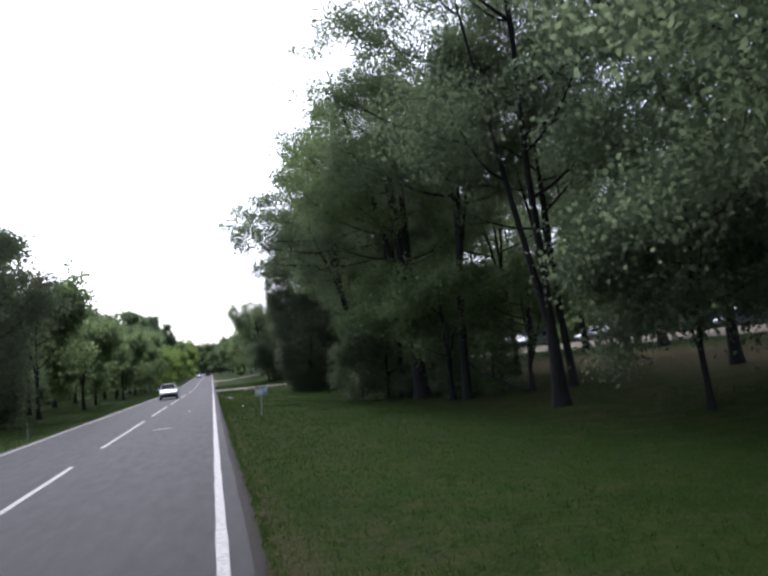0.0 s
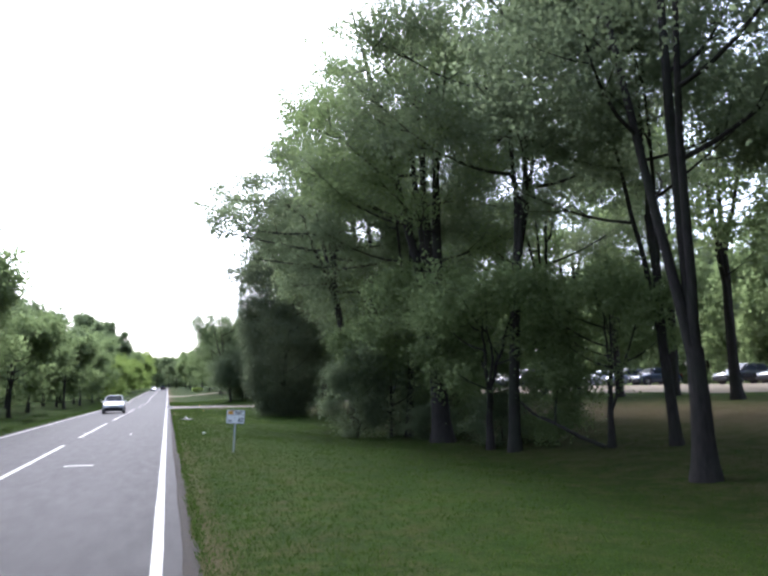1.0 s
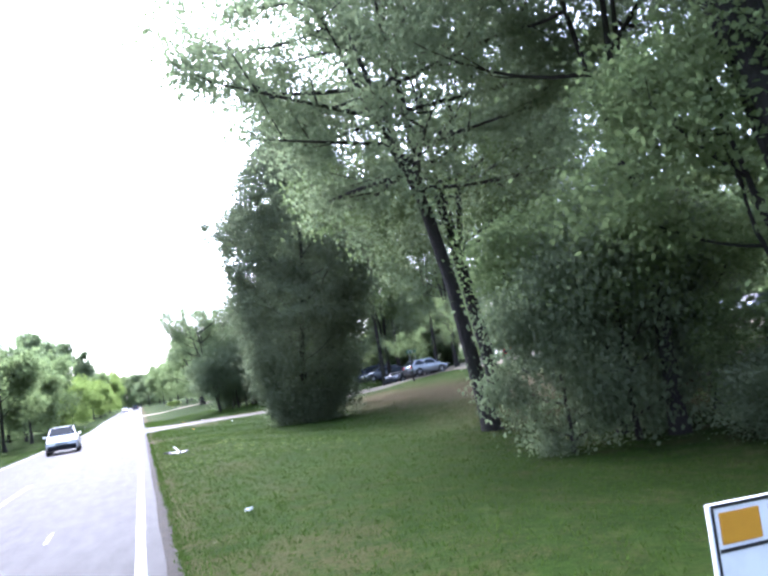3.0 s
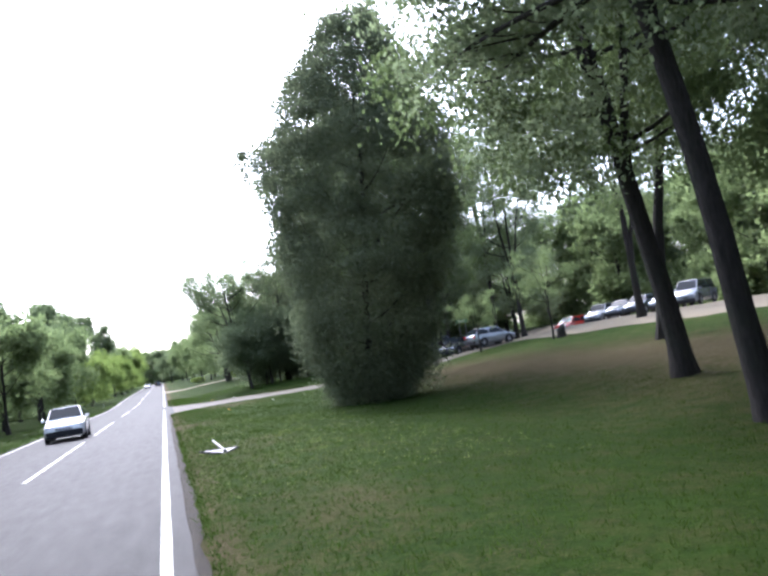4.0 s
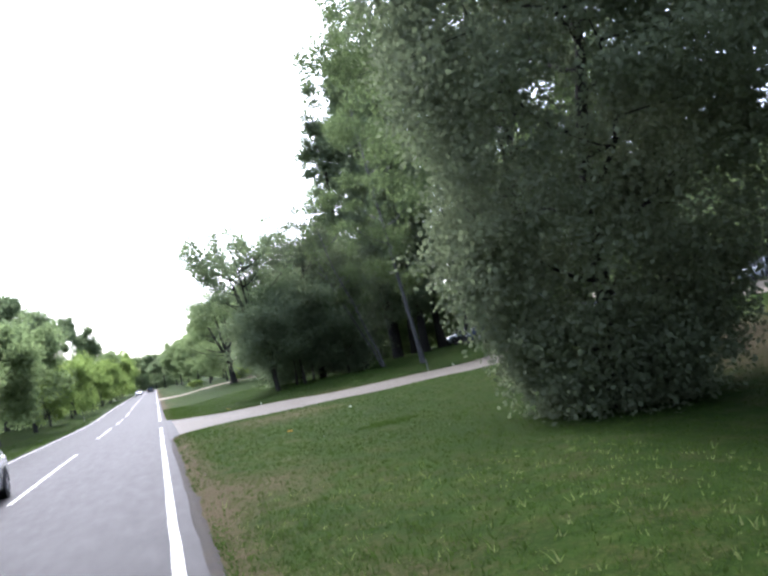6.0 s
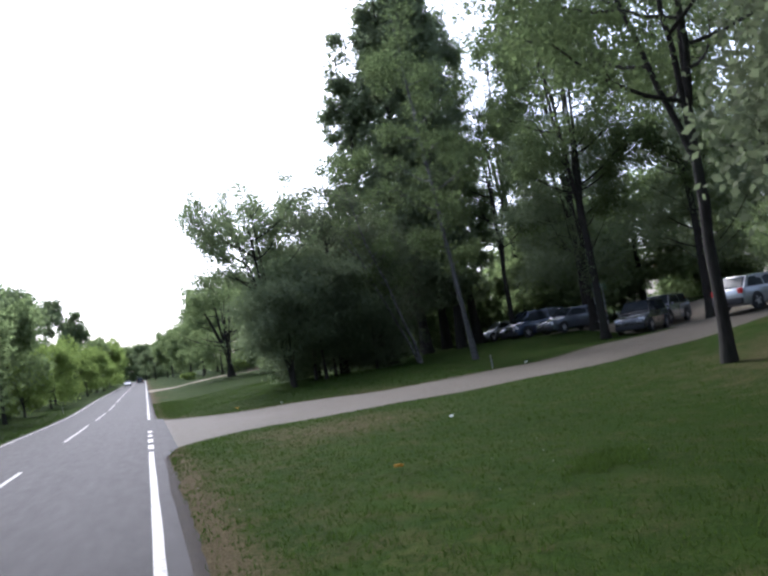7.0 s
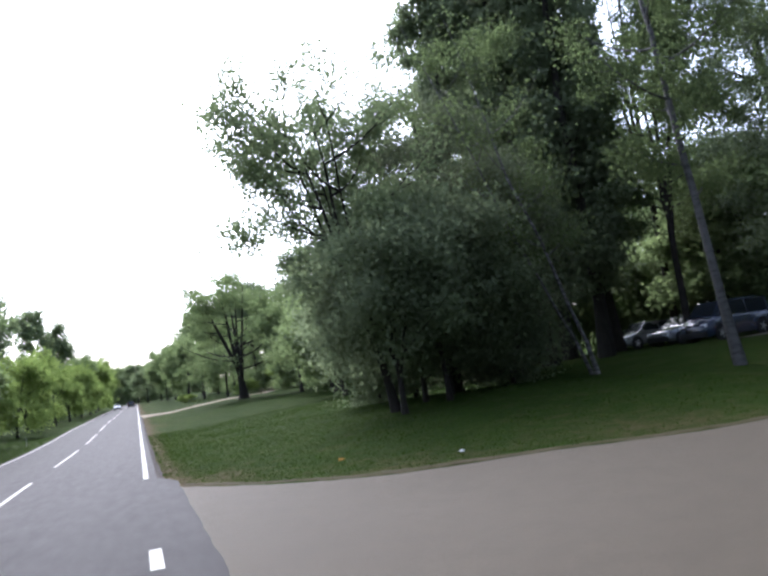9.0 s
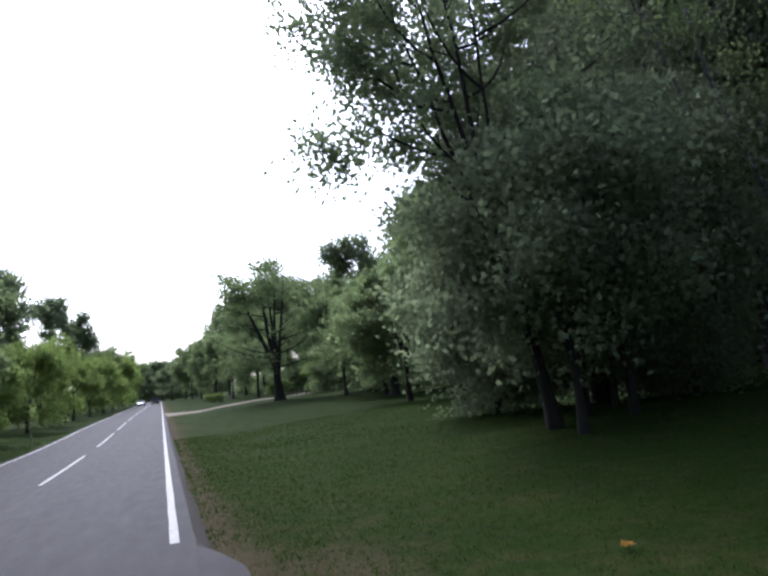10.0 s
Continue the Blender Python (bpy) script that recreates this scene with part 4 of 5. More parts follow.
def car_thing(kind, paint, label, m):
    ln, wd, ht, hb, belt, f0, f1, f2, f3, tail = CARS[kind]
    e = tagged(new("car"), label, "car", "parked cars")
    hw = wd / 2
    Y = lambda f: -ln / 2 + f * ln

    def section(y, w, z0, z1, tuck=0.06):
        r = min(0.09, (z1 - z0) * 0.2)
        half = [(w - tuck, z0), (w - 0.01, z0 + 0.12), (w, (z0 + z1) * 0.52), (w - 0.025, z1 - r), (w - 0.10, z1)]
        ring = [(x, y, z) for x, z in half] + [(0.0, y, z1 + 0.015)] + [(-x, y, z) for x, z in half[::-1]]
        return ring

    st = [section(Y(0.0), hw * 0.80, 0.30, hb * 0.70), section(Y(0.015), hw * 0.90, 0.22, hb * 0.82), section(Y(0.06), hw * 0.97, 0.19, hb * 0.90),
          section(Y(f0 * 0.6), hw, 0.19, hb * 0.97), section(Y(f0), hw, 0.19, belt), section(Y(0.5), hw, 0.19, belt + 0.01), section(Y(f3 - 0.02), hw, 0.19, tail),
          section(Y(0.96), hw * 0.97, 0.20, tail), section(Y(0.99), hw * 0.92, 0.25, tail - 0.08), section(Y(1.0), hw * 0.84, 0.32, tail - 0.18)]
    st.sort(key=lambda ring: ring[0][1])
    part("body", bm_mesh("body", loft(st), paint, True), None, e)
    # roof and pillars
    wb, wt = hw - 0.07, hw - 0.24
    lo, hi = belt - 0.03, ht
    keys = [(f0, wb, lo), (f1, wt, hi - 0.02), ((f1 + f2) / 2, wt + 0.01, hi), (f2, wt, hi - 0.04), (f3, wb, lo)]
    rings = []
    for f, w, z in keys:
        zz = max(z, lo + 0.012)
        rings.append([(wb, Y(f), lo), (w, Y(f), zz - 0.005), (w * 0.8, Y(f), zz + 0.015), (0, Y(f), zz + 0.03), (-w * 0.8, Y(f), zz + 0.015), (-w, Y(f), zz - 0.005), (-wb, Y(f), lo)])
    part("roof", bm_mesh("roof", loft(rings), paint, False), None, e)

    def pane(name, pts, out, label=""):
        bm = bmesh.new()
        o = Vector(out) * (0.045 if "wind" in name and "side" not in name else 0.012)
        a = [bm.verts.new(Vector(p) + o) for p in pts]
        b = [bm.verts.new(Vector(p) - o * 0.6) for p in pts]
        bm.faces.new(a)
        bm.faces.new(b[::-1])
        for k in range(len(a)):
            bm.faces.new((a[k], b[k], b[(k + 1) % len(a)], a[(k + 1) % len(a)]))
        bmesh.ops.recalc_face_normals(bm, faces=bm.faces)
        part(name, bm, GLASS, e, label)

    def lerp(a, b, t):
        return tuple(p + (q - p) * t for p, q in zip(a, b))

    def shield(fa, fb, za, zb):
        a, b = (wb, Y(fa), za), (wt, Y(fb), zb)
        q0, q1 = lerp(a, b, 0.14), lerp(a, b, 0.9)
        return [(q0[0] - 0.07, q0[1], q0[2] + 0.02), (q1[0] - 0.06, q1[1], q1[2] + 0.02), (-(q1[0] - 0.06), q1[1], q1[2] + 0.02), (-(q0[0] - 0.07), q0[1], q0[2] + 0.02)]

    pane("windscreen", shield(f0, f1, lo, hi - 0.02), (0, -0.6, 0.8), "dark tinted glass")
    pane("rear_window", shield(f3, f2, lo, hi - 0.04), (0, 0.8, 0.6))
    mid = (f1 + f2) / 2
    for s in (1, -1):
        zt, zb = hi - 0.10, lo + 0.06
        xt, xb = wt + (wb - wt) * 0.12, wb - (wb - wt) * 0.08
        for name, a0, a1, b0, b1 in (("front_side_window", f0 + 0.045, f1 + 0.015, mid - 0.012, mid - 0.012), ("rear_side_window", mid + 0.012, mid + 0.012, f2 - 0.015, f3 - 0.07)):
            pane(name, [(s * xb, Y(a0), zb), (s * xt, Y(a1), zt), (s * xt, Y(b0), zt), (s * xb, Y(b1), zb)], (s * 0.9, 0, 0.3))
        bm = bmesh.new()
        box(bm, (s * (hw + 0.07), Y(f0 + 0.06), belt + 0.06), (0.16, 0.10, 0.12), 0.03)
        part("wing_mirror", bm, paint, e)
        bm = bmesh.new()
        box(bm, (s * hw * 0.70, Y(0.022), hb * 0.74), (0.36, 0.12, 0.16), 0.04)
        part("headlight", bm, LAMP, e)
        bm = bmesh.new()
        box(bm, (s * hw * 0.76, Y(0.988), tail - 0.16), (0.24, 0.10, 0.24), 0.03)
        part("tail_light", bm, TAIL, e)
    for name, y, z in (("front_bumper", Y(0.0), 0.36), ("rear_bumper", Y(1.0), 0.42)):
        bm = bmesh.new()
        box(bm, (0, y, z), (wd * 0.88, 0.16, 0.27), 0.06)
        part(name, bm, TRIM, e, "black plastic bumper")
    bm = bmesh.new()
    for z in (0.0, 0.06, 0.12):
        box(bm, (0, Y(0.0) - 0.02 + z * 0.3, hb * 0.55 + z), (wd * 0.42, 0.05, 0.032), 0.008)
    part("grille", bm, TRIM, e)
    wr = 0.31 if ht < 1.6 else 0.35
    for s in (1, -1):
        for f in (0.19, 0.80):
            bm = bmesh.new()
            x = s * (hw - 0.09)
            bmesh.ops.create_cone(bm, cap_ends=True, segments=22, radius1=wr, radius2=wr, depth=0.21, matrix=Matrix.Translation((x, Y(f), wr)) @ Matrix.Rotation(radians(90), 4, "Y"))
            bmesh.ops.bevel(bm, geom=[ed for ed in bm.edges if abs(ed.verts[0].co.x - ed.verts[1].co.x) < 1e-4], offset=0.035, segments=2, affect="EDGES")
            wheel = part("wheel", bm, RUBBER, e, "black rubber tyre")
            bm = bmesh.new()
            xr = s * (hw + 0.018)
            rod(bm, (xr - s * 0.02, Y(f), wr), (xr, Y(f), wr), wr * 0.30, None, 14)
            for q in range(5):
                a = q * 2 * math.pi / 5
                box(bm, (xr - s * 0.008, Y(f) + math.cos(a) * wr * 0.38, wr + math.sin(a) * wr * 0.38), (0.02, wr * 0.62, 0.055), 0.006, Matrix.Rotation(a, 4, "X"))
            part("rim", bm, ALLOY, wheel, "light alloy rim")
            # solid black disc stands in for the shade inside the wheel well
            bm = bmesh.new()
            rod(bm, (s * (hw - 0.02), Y(f), wr + 0.03), (s * (hw + 0.006), Y(f), wr + 0.03), wr + 0.07, None, 24)
            part("dark_well_disc", bm, TRIM, e)
    e.matrix_basis = m
    return e


def parked(x, y, heading, lift=0.05):
    """heading: degrees by which the nose is turned from facing -y."""
    return pose(x, y, float(gz(x, y)) + lift, 0, 0, heading)


RED, SILVER = m_car("red_car_paint", (0.36, 0.02, 0.015)), m_car("silver_car_paint", (0.26, 0.27, 0.285), 0.5)
CARWHITE, NAVY = m_car("white_car_paint", (0.74, 0.74, 0.74)), m_car("dark_blue_car_paint", (0.02, 0.03, 0.06))
DARK, GREYBLUE = m_car("near_black_car_paint", (0.018, 0.018, 0.02)), m_car("grey_blue_car_paint", (0.095, 0.105, 0.125), 0.35)
car_thing("hatchback", CARWHITE, "white hatchback with black bumper on the road", pose(-4.2, 77.0, 0.02, 0, 0, 2))
car_thing("off_roader", DARK, "dark off-roader far along the road", pose(-1.5, 300, float(rise(300)), 0, 0, 180))
car_thing("hatchback", CARWHITE, "white hatchback far along the road", pose(-4.6, 285, float(rise(285)), 0, 0, 0))
for x, y, turn, kind, paint, label in (
        (37.6, 103.0, 292, "hatchback", RED, "red hatchback parked on sandy gravel"),
        (38.9, 99.5, 300, "off_roader", SILVER, "silver off-roader parked on sandy gravel"),
        (39.0, 96.4, 301, "saloon", GREYBLUE, "grey-blue saloon parked on sandy gravel"),
        (38.8, 93.3, 299, "estate", NAVY, "dark blue estate car parked on sandy gravel"),
        (38.9, 90.2, 300, "hatchback", SILVER, "silver hatchback parked on sandy gravel"),
        (39.0, 87.1, 301, "van", SILVER, "silver van parked on sandy gravel"),
        (40.0, 73.6, 262, "hatchback", CARWHITE, "white hatchback parked on sandy gravel"),
        (40.2, 69.6, 268, "estate", SILVER, "silver estate car parked on sandy gravel"),
        (40.4, 66.0, 272, "saloon", NAVY, "dark blue saloon parked on sandy gravel"),
        (39.5, 54.2, 270, "saloon", DARK, "black saloon parked on sandy gravel"),
        (39.8, 50.6, 270, "hatchback", GREYBLUE, "grey-blue hatchback parked on sandy gravel"),
        (25.6, 95.4, 100, "hatchback", SILVER, "silver hatchback parked beside the drive"),
        (28.4, 125.9, 272, "hatchback", SILVER, "silver hatchback parked among the trees"),
        (28.6, 122.4, 274, "saloon", SILVER, "silver saloon parked among the trees"),
        (27.5, 118.4, 277, "van", NAVY, "dark blue people carrier parked among the trees"),
        (26.3, 111.6, 278, "estate", GREYBLUE, "grey estate car parked among the trees"),
        (26.6, 104.9, 305, "off_roader", DARK, "black off-roader parked beside the drive"),
        (30.2, 107.6, 300, "off_roader", SILVER, "silver off-roader parked among the trees")):
    car_thing(kind, paint, label, parked(x, y, turn))


# ---- kilometre sign ----
def words(name, text, size, place, parent, material=None, wide=1.0):
    c = bpy.data.curves.new(name, "FONT")
    c.body, c.size, c.extrude, c.align_x = text, size, 0.0012, "LEFT"
    c.offset = 0.003
    tmp = new("lettering_curve", c)
    me = bpy.data.meshes.new_from_object(tmp.evaluated_get(bpy.context.evaluated_depsgraph_get()))
    bpy.data.objects.remove(tmp)
    me.materials.clear()
    me.materials.append(material or BLACK)
    ob = new(name, me)
    ob.parent = parent
    ob.matrix_basis = pose(*place, 90, 0, 0) @ Matrix.Diagonal((wide, 1, 1, 1))
    return ob


def km_sign(x, y):
    e = tagged(new("kilometre_sign"), "white kilometre sign with black lettering on a grey post", "road sign")
    bm = bmesh.new()
    box(bm, (0, 0, 0.92), (0.50, 0.018, 0.37), 0.006)
    panel = part("panel", bm, WHITE, e)
    bm = bmesh.new()
    for cx, cz, sx, sz in ((0, 1.098, 0.486, 0.010), (0, 0.742, 0.486, 0.010), (0, 0.975, 0.46, 0.010), (-0.01, 0.855, 0.004, 0.15), (-0.241, 0.92, 0.009, 0.345), (0.241, 0.92, 0.009, 0.345)):
        box(bm, (cx, -0.0115, cz), (sx, 0.003, sz))
    part("border", bm, BLACK, panel, "black ruled lines")
    bm = bmesh.new()
    box(bm, (-0.145, -0.0115, 1.035), (0.15, 0.004, 0.088), 0.003)
    part("route_shield", bm, ORANGE, panel, "orange route panel")
    words("lettering", "10007", 0.115, (-0.045, -0.0105, 0.995), panel, None, 0.78)
    words("lettering", "60", 0.185, (0.065, -0.0105, 0.775), panel, None, 0.85)
    words("lettering", "km", 0.11, (-0.205, -0.0105, 0.778), panel, None, 0.8)
    bm = bmesh.new()
    rod(bm, (0, 0.03, -0.3), (0, 0.03, 1.06), 0.025, None, 12)
    part("post", bm, GALV, e, "grey steel post")
    bm = bmesh.new()
    for z in (0.82, 1.02):
        box(bm, (0, 0.012, z), (0.10, 0.02, 0.03), 0.004)
    part("clamp", bm, GALV, e)
    e.matrix_basis = pose(x, y, float(gz(x, y)) + 0.05, 0, 3.0, 3.0)


km_sign(1.86, 31.12)


# ---- knocked-down triangular sign lying on the grass ----
def fallen_sign(x, y):
    e = tagged(new("fallen_sign"), "knocked-over triangular sign with white post lying on grass", "road sign")
    bm = bmesh.new()
    tri = [Vector((0.47, 0.08, 0)), Vector((-0.47, 0.08, 0)), Vector((0, -0.60, 0))]
    lo = [bm.verts.new(p) for p in tri]
    hi = [bm.verts.new(p + Vector((0, 0, 0.012))) for p in tri]
    bm.faces.new(lo[::-1])
    bm.faces.new(hi)
    for k in range(3):
        bm.faces.new((lo[k], lo[(k + 1) % 3], hi[(k + 1) % 3], hi[k]))
    bmesh.ops.bevel(bm, geom=[ed for ed in bm.edges if abs(ed.verts[0].co.z - ed.verts[1].co.z) > 0.005], offset=0.03, segments=3, affect="EDGES")
    plate = part("plate", bm, CHALKY, e, "pale weathered metal face of the plate")
    bm = bmesh.new()
    for a, b in zip(tri, tri[1:] + tri[:1]):
        d = (b - a).normalized()
        mid = (a + b) / 2
        box(bm, mid + Vector((0, 0, 0.008)), ((b - a).length - 0.07, 0.05 if abs(d.y) < 0.1 else 0.016, 0.034), 0.003, Matrix.Rotation(math.atan2(d.y, d.x), 4, "Z"))
    part("rim", bm, TRIM, plate, "dark folded rim")
    bm = bmesh.new()
    rod(bm, (0.02, -0.58, 0.06), (0.20, 2.1, -0.05), 0.027, None, 14)
    post = part("post", bm, CHALKY, e, "weathered white painted round post")
    # the post is solid; a black disc paints the shade of an open end
    bm = bmesh.new()
    rod(bm, (0.0195, -0.586, 0.06), (0.0205, -0.575, 0.06), 0.036, None, 14)
    part("post_end", bm, BLACK, post, "black disc standing in for a shaded hollow end")
    e.matrix_basis = pose(x, y, float(gz(x, y)) + 0.045, 4, 3, 6)


fallen_sign(1.22, 57.55)


# ---- small things on the verge ----
def stump_thing(x, y, r, h, label):
    bm = bmesh.new()
    seg, ring = 18, []
    rg = random.Random(int(x * 10))
    prof = [(1.5, -0.15), (1.25, 0.08), (1.05, 0.45), (1.0, 0.92), (0.9, 1.0), (0.35, 0.97)]
    for f, z in prof:
        ring.append([bm.verts.new((r * f * (1 + 0.12 * math.sin(3 * a) + rg.uniform(-0.05, 0.05)) * math.cos(a), r * f * (1 + 0.12 * math.sin(3 * a)) * math.sin(a), h * z * (1 + 0.22 * math.cos(a + 0.6) * (z > 0.8)) + rg.uniform(-0.05, 0.05)))
                     for a in (k * 2 * math.pi / seg for k in range(seg))])
    for a, b in zip(ring, ring[1:]):
        for k in range(seg):
            bm.faces.new((a[k], a[(k + 1) % seg], b[(k + 1) % seg], b[k]))
    bm.faces.new(ring[-1])
    ob = new("stump", bm_mesh("stump", bm, BARK, True))
    tagged(ob, label, "stump")
    ob.matrix_basis = pose(x, y, float(gz(x, y)))
    return ob


stump_thing(25.7, 84.2, 0.27, 0.72, "weathered tree stump beside a sapling")


def branch_thing(x, y, turn):
    pts = np.array([(0, 0, 0.05), (0.8, 0.1, 0.35), (1.6, 0.15, 0.75), (2.4, 0.1, 1.05), (3.1, 0.0, 1.6)])
    side = np.array([(1.6, 0.15, 0.75), (1.55, 0.2, 1.2), (1.4, 0.3, 1.8)])
    v, f = tubes([(pts, [0.07, 0.065, 0.055, 0.05, 0.03]), (side, [0.045, 0.035, 0.02])], 7)
    ob = tagged(new("fallen_branch", mesh_of("fallen_branch", v, f, BARK, True)), "dead forked branch propped against a trunk", "branch")
    ob.matrix_basis = pose(x, y, float(gz(x, y)), 0, 0, turn)


branch_thing(13.2, 30.6, 125)


def marker_post(x, y, label):
    bm = bmesh.new()
    box(bm, (0, 0, 0.25), (0.055, 0.045, 0.78), 0.012)
    e = new("marker_post", bm_mesh("marker_post", bm, CHALKY))
    tagged(e, label, "post")
    bm = bmesh.new()
    box(bm, (0, -0.0245, 0.50), (0.04, 0.006, 0.10), 0.002)
    part("reflector", bm, BLACK, e)
    e.matrix_basis = pose(x, y, float(gz(x, y)), 0, 0, 0)


marker_post(15.2, 101.0, "small white marker post on the grass")
marker_post(-7.3, 33.0, "white roadside marker post across the road")
marker_post(-7.9, 150.0, "white roadside marker post across the road")


def direction_sign(x, y):
    e = tagged(new("direction_sign"), "green board sign with pale bars on two posts", "sign")
    bm = bmesh.new()
    box(bm, (0, 0, 2.9), (1.25, 0.03, 0.42), 0.008)
    board = part("board", bm, GREEN, e)
    for z in (2.82, 2.98):
        bm = bmesh.new()
        box(bm, (-0.05, -0.018, z), (0.8, 0.006, 0.05), 0.002)
        part("bar", bm, WHITE, board)
    for px in (-0.36, 0.36):
        bm = bmesh.new()
        rod(bm, (px, 0.05, -0.2), (px, 0.05, 3.15), 0.045, None, 10)
        part("post", bm, GALV, e)
    e.matrix_basis = pose(x, y, float(gz(x, y)), 0, 0, -25)


direction_sign(32.6, 117.6)


def picnic_table(x, y):
    e = tagged(new("picnic_table"), "weathered timber table with fixed benches on the grass", "table")
    for k in range(4):
        bm = bmesh.new()
        box(bm, (0, -0.27 + 0.18 * k, 0.74), (1.7, 0.16, 0.04), 0.006)
        part("top_board", bm, TIMBER, e)
    for s in (-1, 1):
        bm = bmesh.new()
        box(bm, (0, 0.72 * s, 0.45), (1.7, 0.24, 0.05), 0.008)
        part("bench", bm, TIMBER, e)
        bm = bmesh.new()
        box(bm, (0.6 * s, 0, 0.42), (0.09, 1.5, 0.10), 0.008)
        for q in (-1, 1):
            rod(bm, (0.6 * s, 0.62 * q, -0.05), (0.6 * s, 0.22 * q, 0.72), 0.05, None, 8)
        part("leg_frame", bm, TIMBER, e)
    e.matrix_basis = pose(x, y, float(gz(x, y)), 0, 0, 20)


picnic_table(15.2, 182.0)


def litter(x, y, material, label, seed, size=0.09):
    rg = random.Random(seed)
    bm = bmesh.new()
    bmesh.ops.create_grid(bm, x_segments=6, y_segments=6, size=size)
    for v in bm.verts:
        v.co.z = 0.05 + rg.uniform(-0.02, 0.03)
        v.co.x += rg.uniform(-0.02, 0.02)
        v.co.y *= 0.7
    top = bm.faces[:]
    bmesh.ops.solidify(bm, geom=top, thickness=0.004)
    ob = tagged(new("litter", bm_mesh("litter", bm, material)), label, "litter")
    ob.matrix_basis = pose(x, y, float(gz(x, y)) + 0.02, 0, 0, rg.uniform(0, 360))


litter(3.2, 79.2, ORANGE, "crumpled orange and white wrapper on grass", 1, 0.06)
litter(6.2, 84.5, WHITE, "crumpled white paper on grass", 2, 0.035)
litter(3.84, 104.1, ORANGE, "crumpled wrapper at the grass edge", 3, 0.05)
litter(5.4, 101.4, WHITE, "crumpled white paper at the grass edge", 4, 0.045)
litter(16.4, 100.0, WHITE, "crumpled white paper at the grass edge", 6, 0.05)
litter(1.48, 40.4, WHITE, "crumpled white paper on grass", 5, 0.06)


# ---- grass blades on the verges ----
def grass_blades(name, count, x0, x1, y0, y1, hi, seed, power, label, keep, material=None):
    r = np.random.default_rng(seed)
    x = x0 + (x1 - x0) * r.uniform(0, 1, count) ** power
    y = r.uniform(y0, y1, count)
    ok = keep(x, y)
    x, y = x[ok], y[ok]
    n, k = len(x), 3
    cx, cy = np.repeat(x, k) + r.normal(0, 0.035, n * k), np.repeat(y, k) + r.normal(0, 0.035, n * k)
    big = np.repeat(np.exp(r.normal(0, 0.35, n)), k)
    h = hi * big * r.uniform(0.5, 1.2, n * k)
    a = r.uniform(0, 2 * np.pi, n * k)
    w = 0.006 + 0.007 * r.uniform(0, 1, n * k)
    z = gz(cx, cy) - 0.01
    lean = r.normal(0, 0.45, (n * k, 2)) * h[:, None]
    p0 = np.stack([cx - np.cos(a) * w, cy - np.sin(a) * w, z], 1)
    p1 = np.stack([cx + np.cos(a) * w, cy + np.sin(a) * w, z], 1)
    p2 = np.stack([cx + lean[:, 0], cy + lean[:, 1], z + h], 1)
    v = np.stack([p0, p1, p2], 1).reshape(-1, 3)
    me = mesh_of(name, v, np.arange(len(v)).reshape(-1, 3), material or BLADE)
    tagged(new(name, me), label, "grass", kind="stuff")


def off_drive(x, y):
    near = 90.9 - 2.6 * np.exp(-(x - 0.4) / 1.1)
    far = 98.8 + 7.0 * np.exp(-(x - 0.4) / 3.0)
    return ((y < near - 0.1) | (y > far + 0.1)) & (np.random.default_rng(9).uniform(0, 1, len(x)) > bare(x, y) * 0.95)


grass_blades("grass", 165000, 0.42, 15, 0, 136, 0.045, 5, 1.8, "short mown grass blades on the verge", off_drive)
grass_blades("grass", 9000, -10.5, -6.6, 5, 160, 0.10, 6, 1.0, "uneven grass blades across the road", lambda x, y: x < 0)


def tufted(x, y):
    """Keeps blades in uneven drifts, away from drives and bare soil."""
    drift = np.sin(x * 1.9 + 1.2 * np.sin(y * 0.8)) * np.sin(y * 1.3 + 1.7 * np.sin(x * 0.9)) + 0.6 * np.sin(x * 4.7 + y * 2.1) * np.sin(y * 3.9 - x * 1.3)
    return off_drive(x, y) & (drift > 0.55)


grass_blades("tall_grass", 26000, 0.9, 9, 2, 128, 0.06, 7, 1.3, "taller grass tufts in drifts over the lawn", tufted)


def near_spots(spots):
    """Keeps blades that stand within small round patches."""
    def keep(x, y):
        ok = np.zeros(len(x), bool)
        for px, py, pr in spots:
            ok |= (x - px) ** 2 + (y - py) ** 2 < pr * pr
        return ok
    return keep


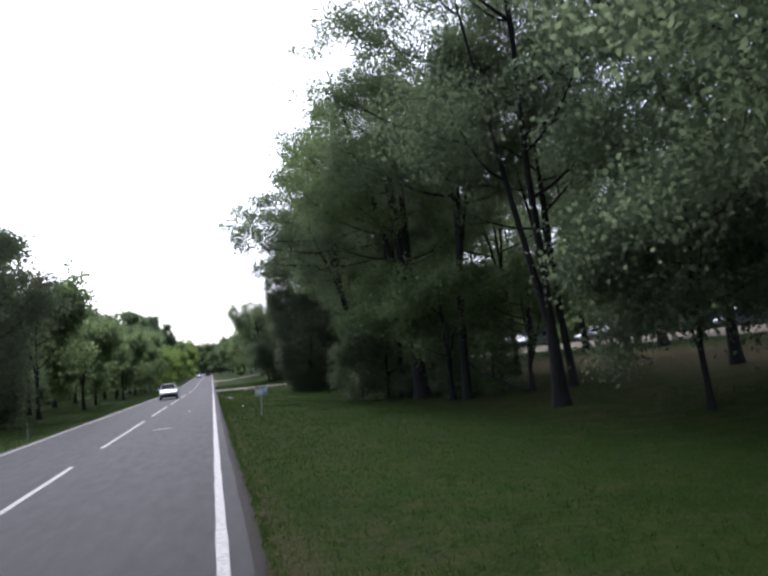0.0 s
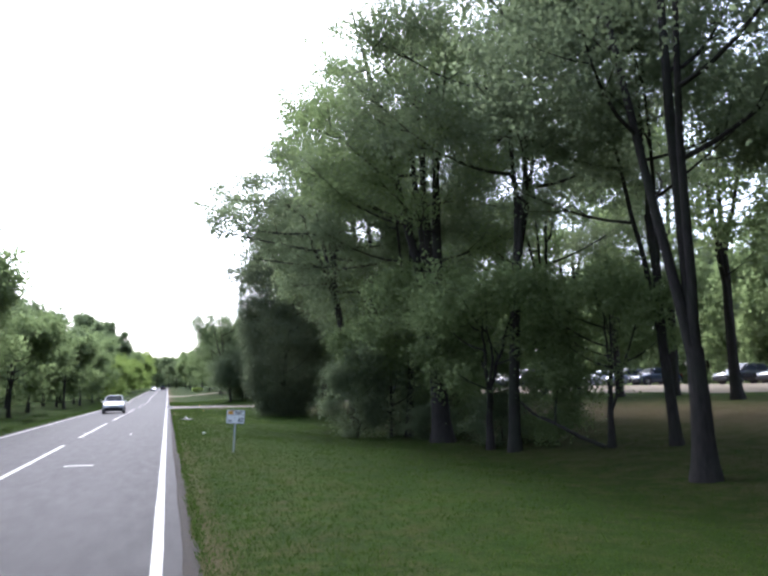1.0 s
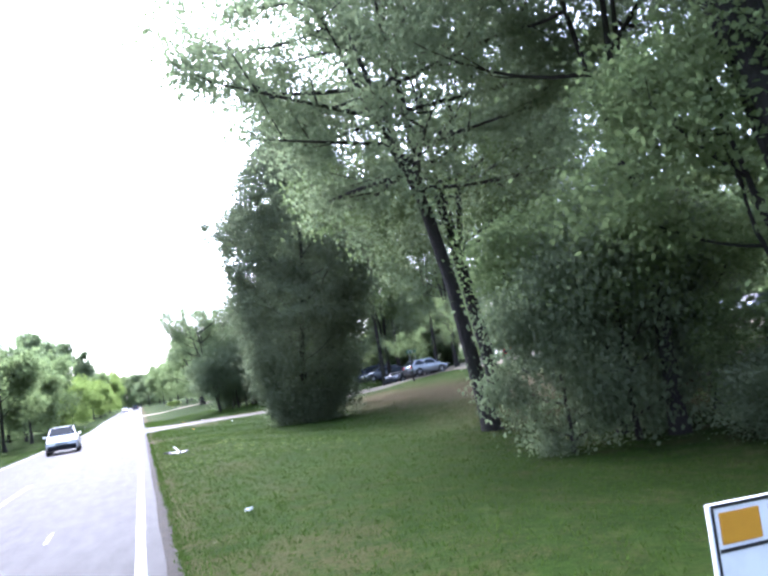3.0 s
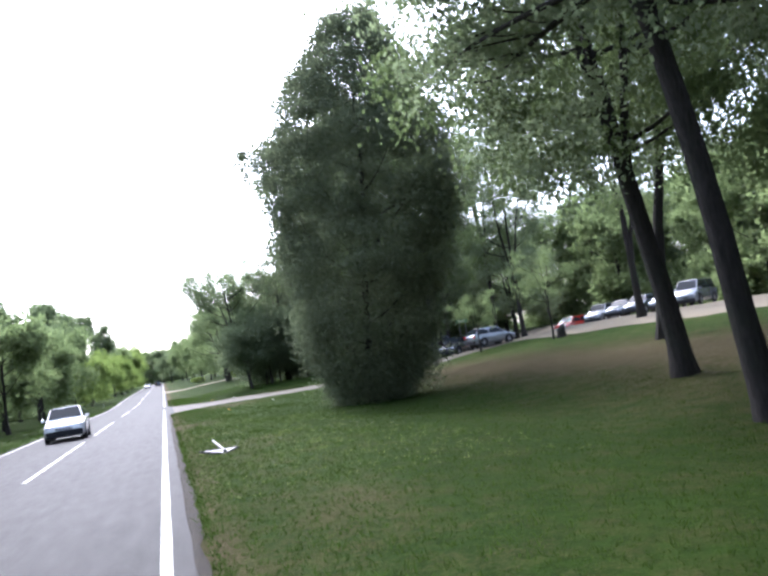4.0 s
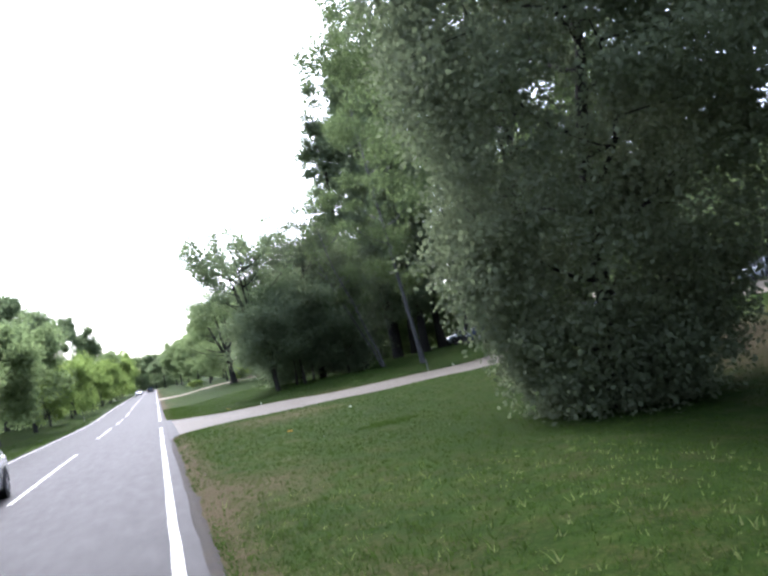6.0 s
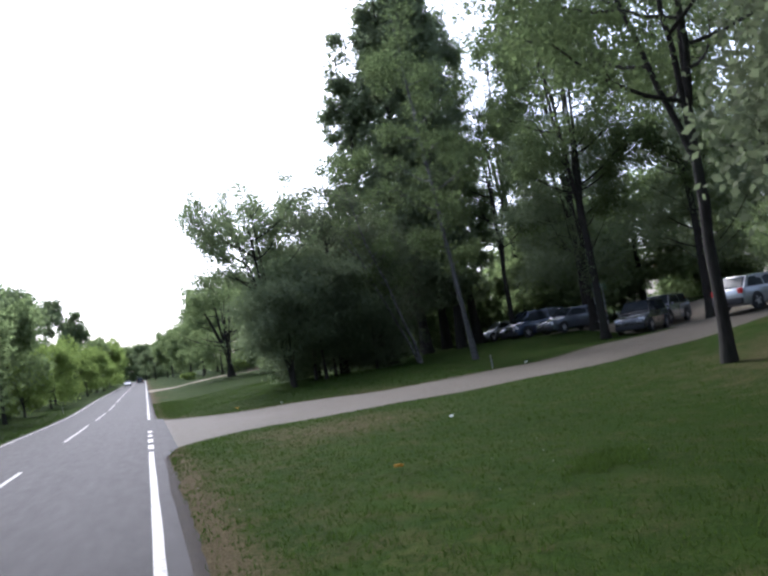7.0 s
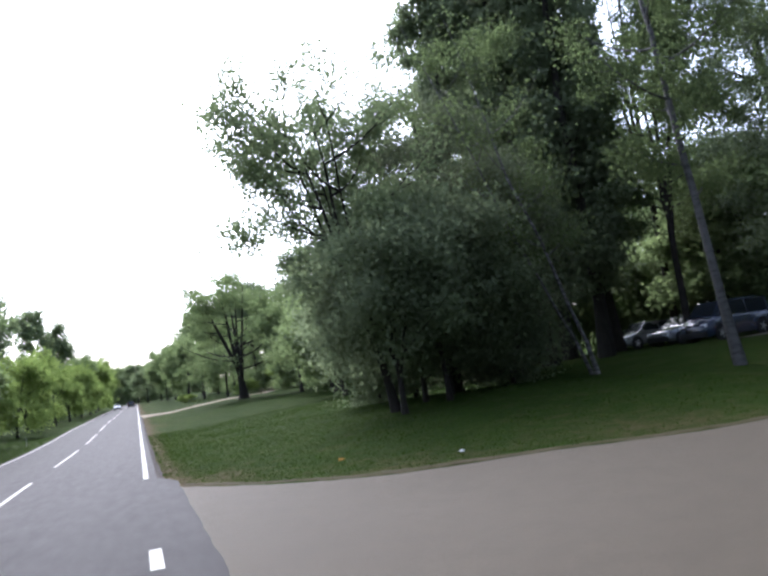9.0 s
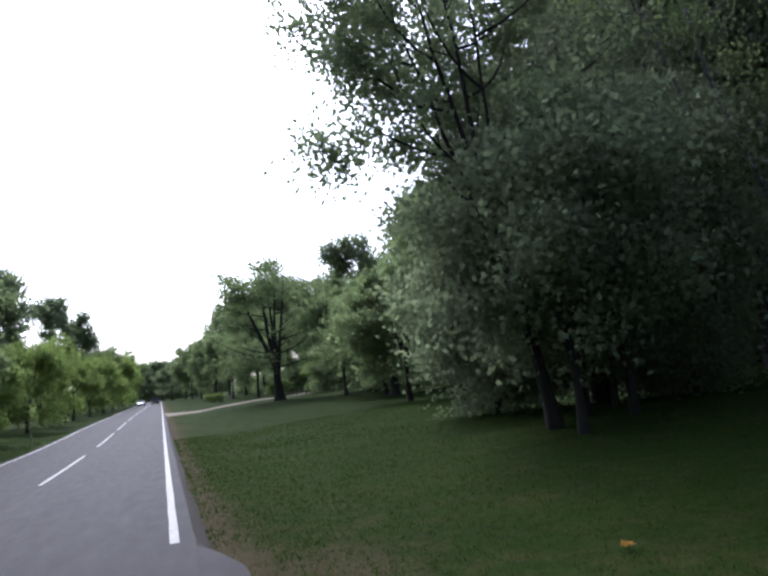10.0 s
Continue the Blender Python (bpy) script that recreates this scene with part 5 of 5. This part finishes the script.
grass_blades("tall_grass", 3600, 2.2, 4.2, 52.6, 59.2, 0.10, 8, 1.0, "pale taller grass tufts in the lawn", near_spots([(3.18, 56.1, 0.14), (3.3, 56.25, 0.09), (3.15, 54.9, 0.08), (2.85, 58.75, 0.10), (3.6, 55.5, 0.07)]), STRAW)
grass_blades("tall_grass", 1700, 2.3, 4.0, 58.4, 60.6, 0.105, 12, 1.0, "pale taller grass tufts in the lawn", near_spots([(3.07, 59.7, 0.13), (3.5, 60.05, 0.09), (3.75, 59.3, 0.07)]), STRAW)
grass_blades("tall_grass", 1500, 0.6, 6.5, 50.0, 70.0, 0.05, 13, 1.0, "dry pale grass blades scattered over the verge", off_drive, STRAW)
grass_blades("tall_grass", 2200, 4.6, 6.4, 76.2, 79.0, 0.06, 9, 1.0, "low weedy tuft in the lawn", near_spots([(5.4, 77.5, 0.5), (6.0, 77.9, 0.3), (4.9, 77.2, 0.25)]))
grass_blades("tall_grass", 700, 2.2, 3.0, 61.2, 62.4, 0.09, 10, 1.0, "low weedy tuft in the lawn", near_spots([(2.58, 61.8, 0.2)]))


def flower_heads(count, x0, x1, y0, y1, seed):
    """Small white flower heads, each a low six-sided cap, standing at blade height."""
    r = np.random.default_rng(seed)
    x, y = r.normal((x0 + x1) / 2, (x1 - x0) / 3, count), r.normal((y0 + y1) / 2, (y1 - y0) / 3, count)
    z = gz(x, y) + 0.03 + r.uniform(0, 0.03, count)
    a = np.linspace(0, 2 * np.pi, 6, endpoint=False)
    size = r.uniform(0.005, 0.010, count)
    ring = np.stack([x[:, None] + size[:, None] * np.cos(a), y[:, None] + size[:, None] * np.sin(a), np.repeat(z[:, None], 6, 1)], 2)
    top = np.stack([x, y, z + size * 0.8], 1)[:, None]
    foot = np.stack([x, y, z - 0.03], 1)[:, None]
    v = np.concatenate([ring, top, foot], 1).reshape(-1, 3)
    f = [[(k, (k + 1) % 6, 6), ((k + 1) % 6, k, 7)] for k in range(6)]
    f = np.array(f).reshape(-1, 3)
    faces = (f[None] + 8 * np.arange(count)[:, None, None]).reshape(-1, 3)
    tagged(new("wild_flowers", mesh_of("wild_flowers", v, faces, CHALKY)), "tiny white flower heads dotted in the lawn", "flowers", kind="stuff")


flower_heads(26, 3.4, 5.6, 58.6, 61.6, 21)
flower_heads(10, 2.0, 4.5, 50.0, 60.0, 22)
flower_heads(16, 2.0, 7.0, 74.0, 86.0, 23)
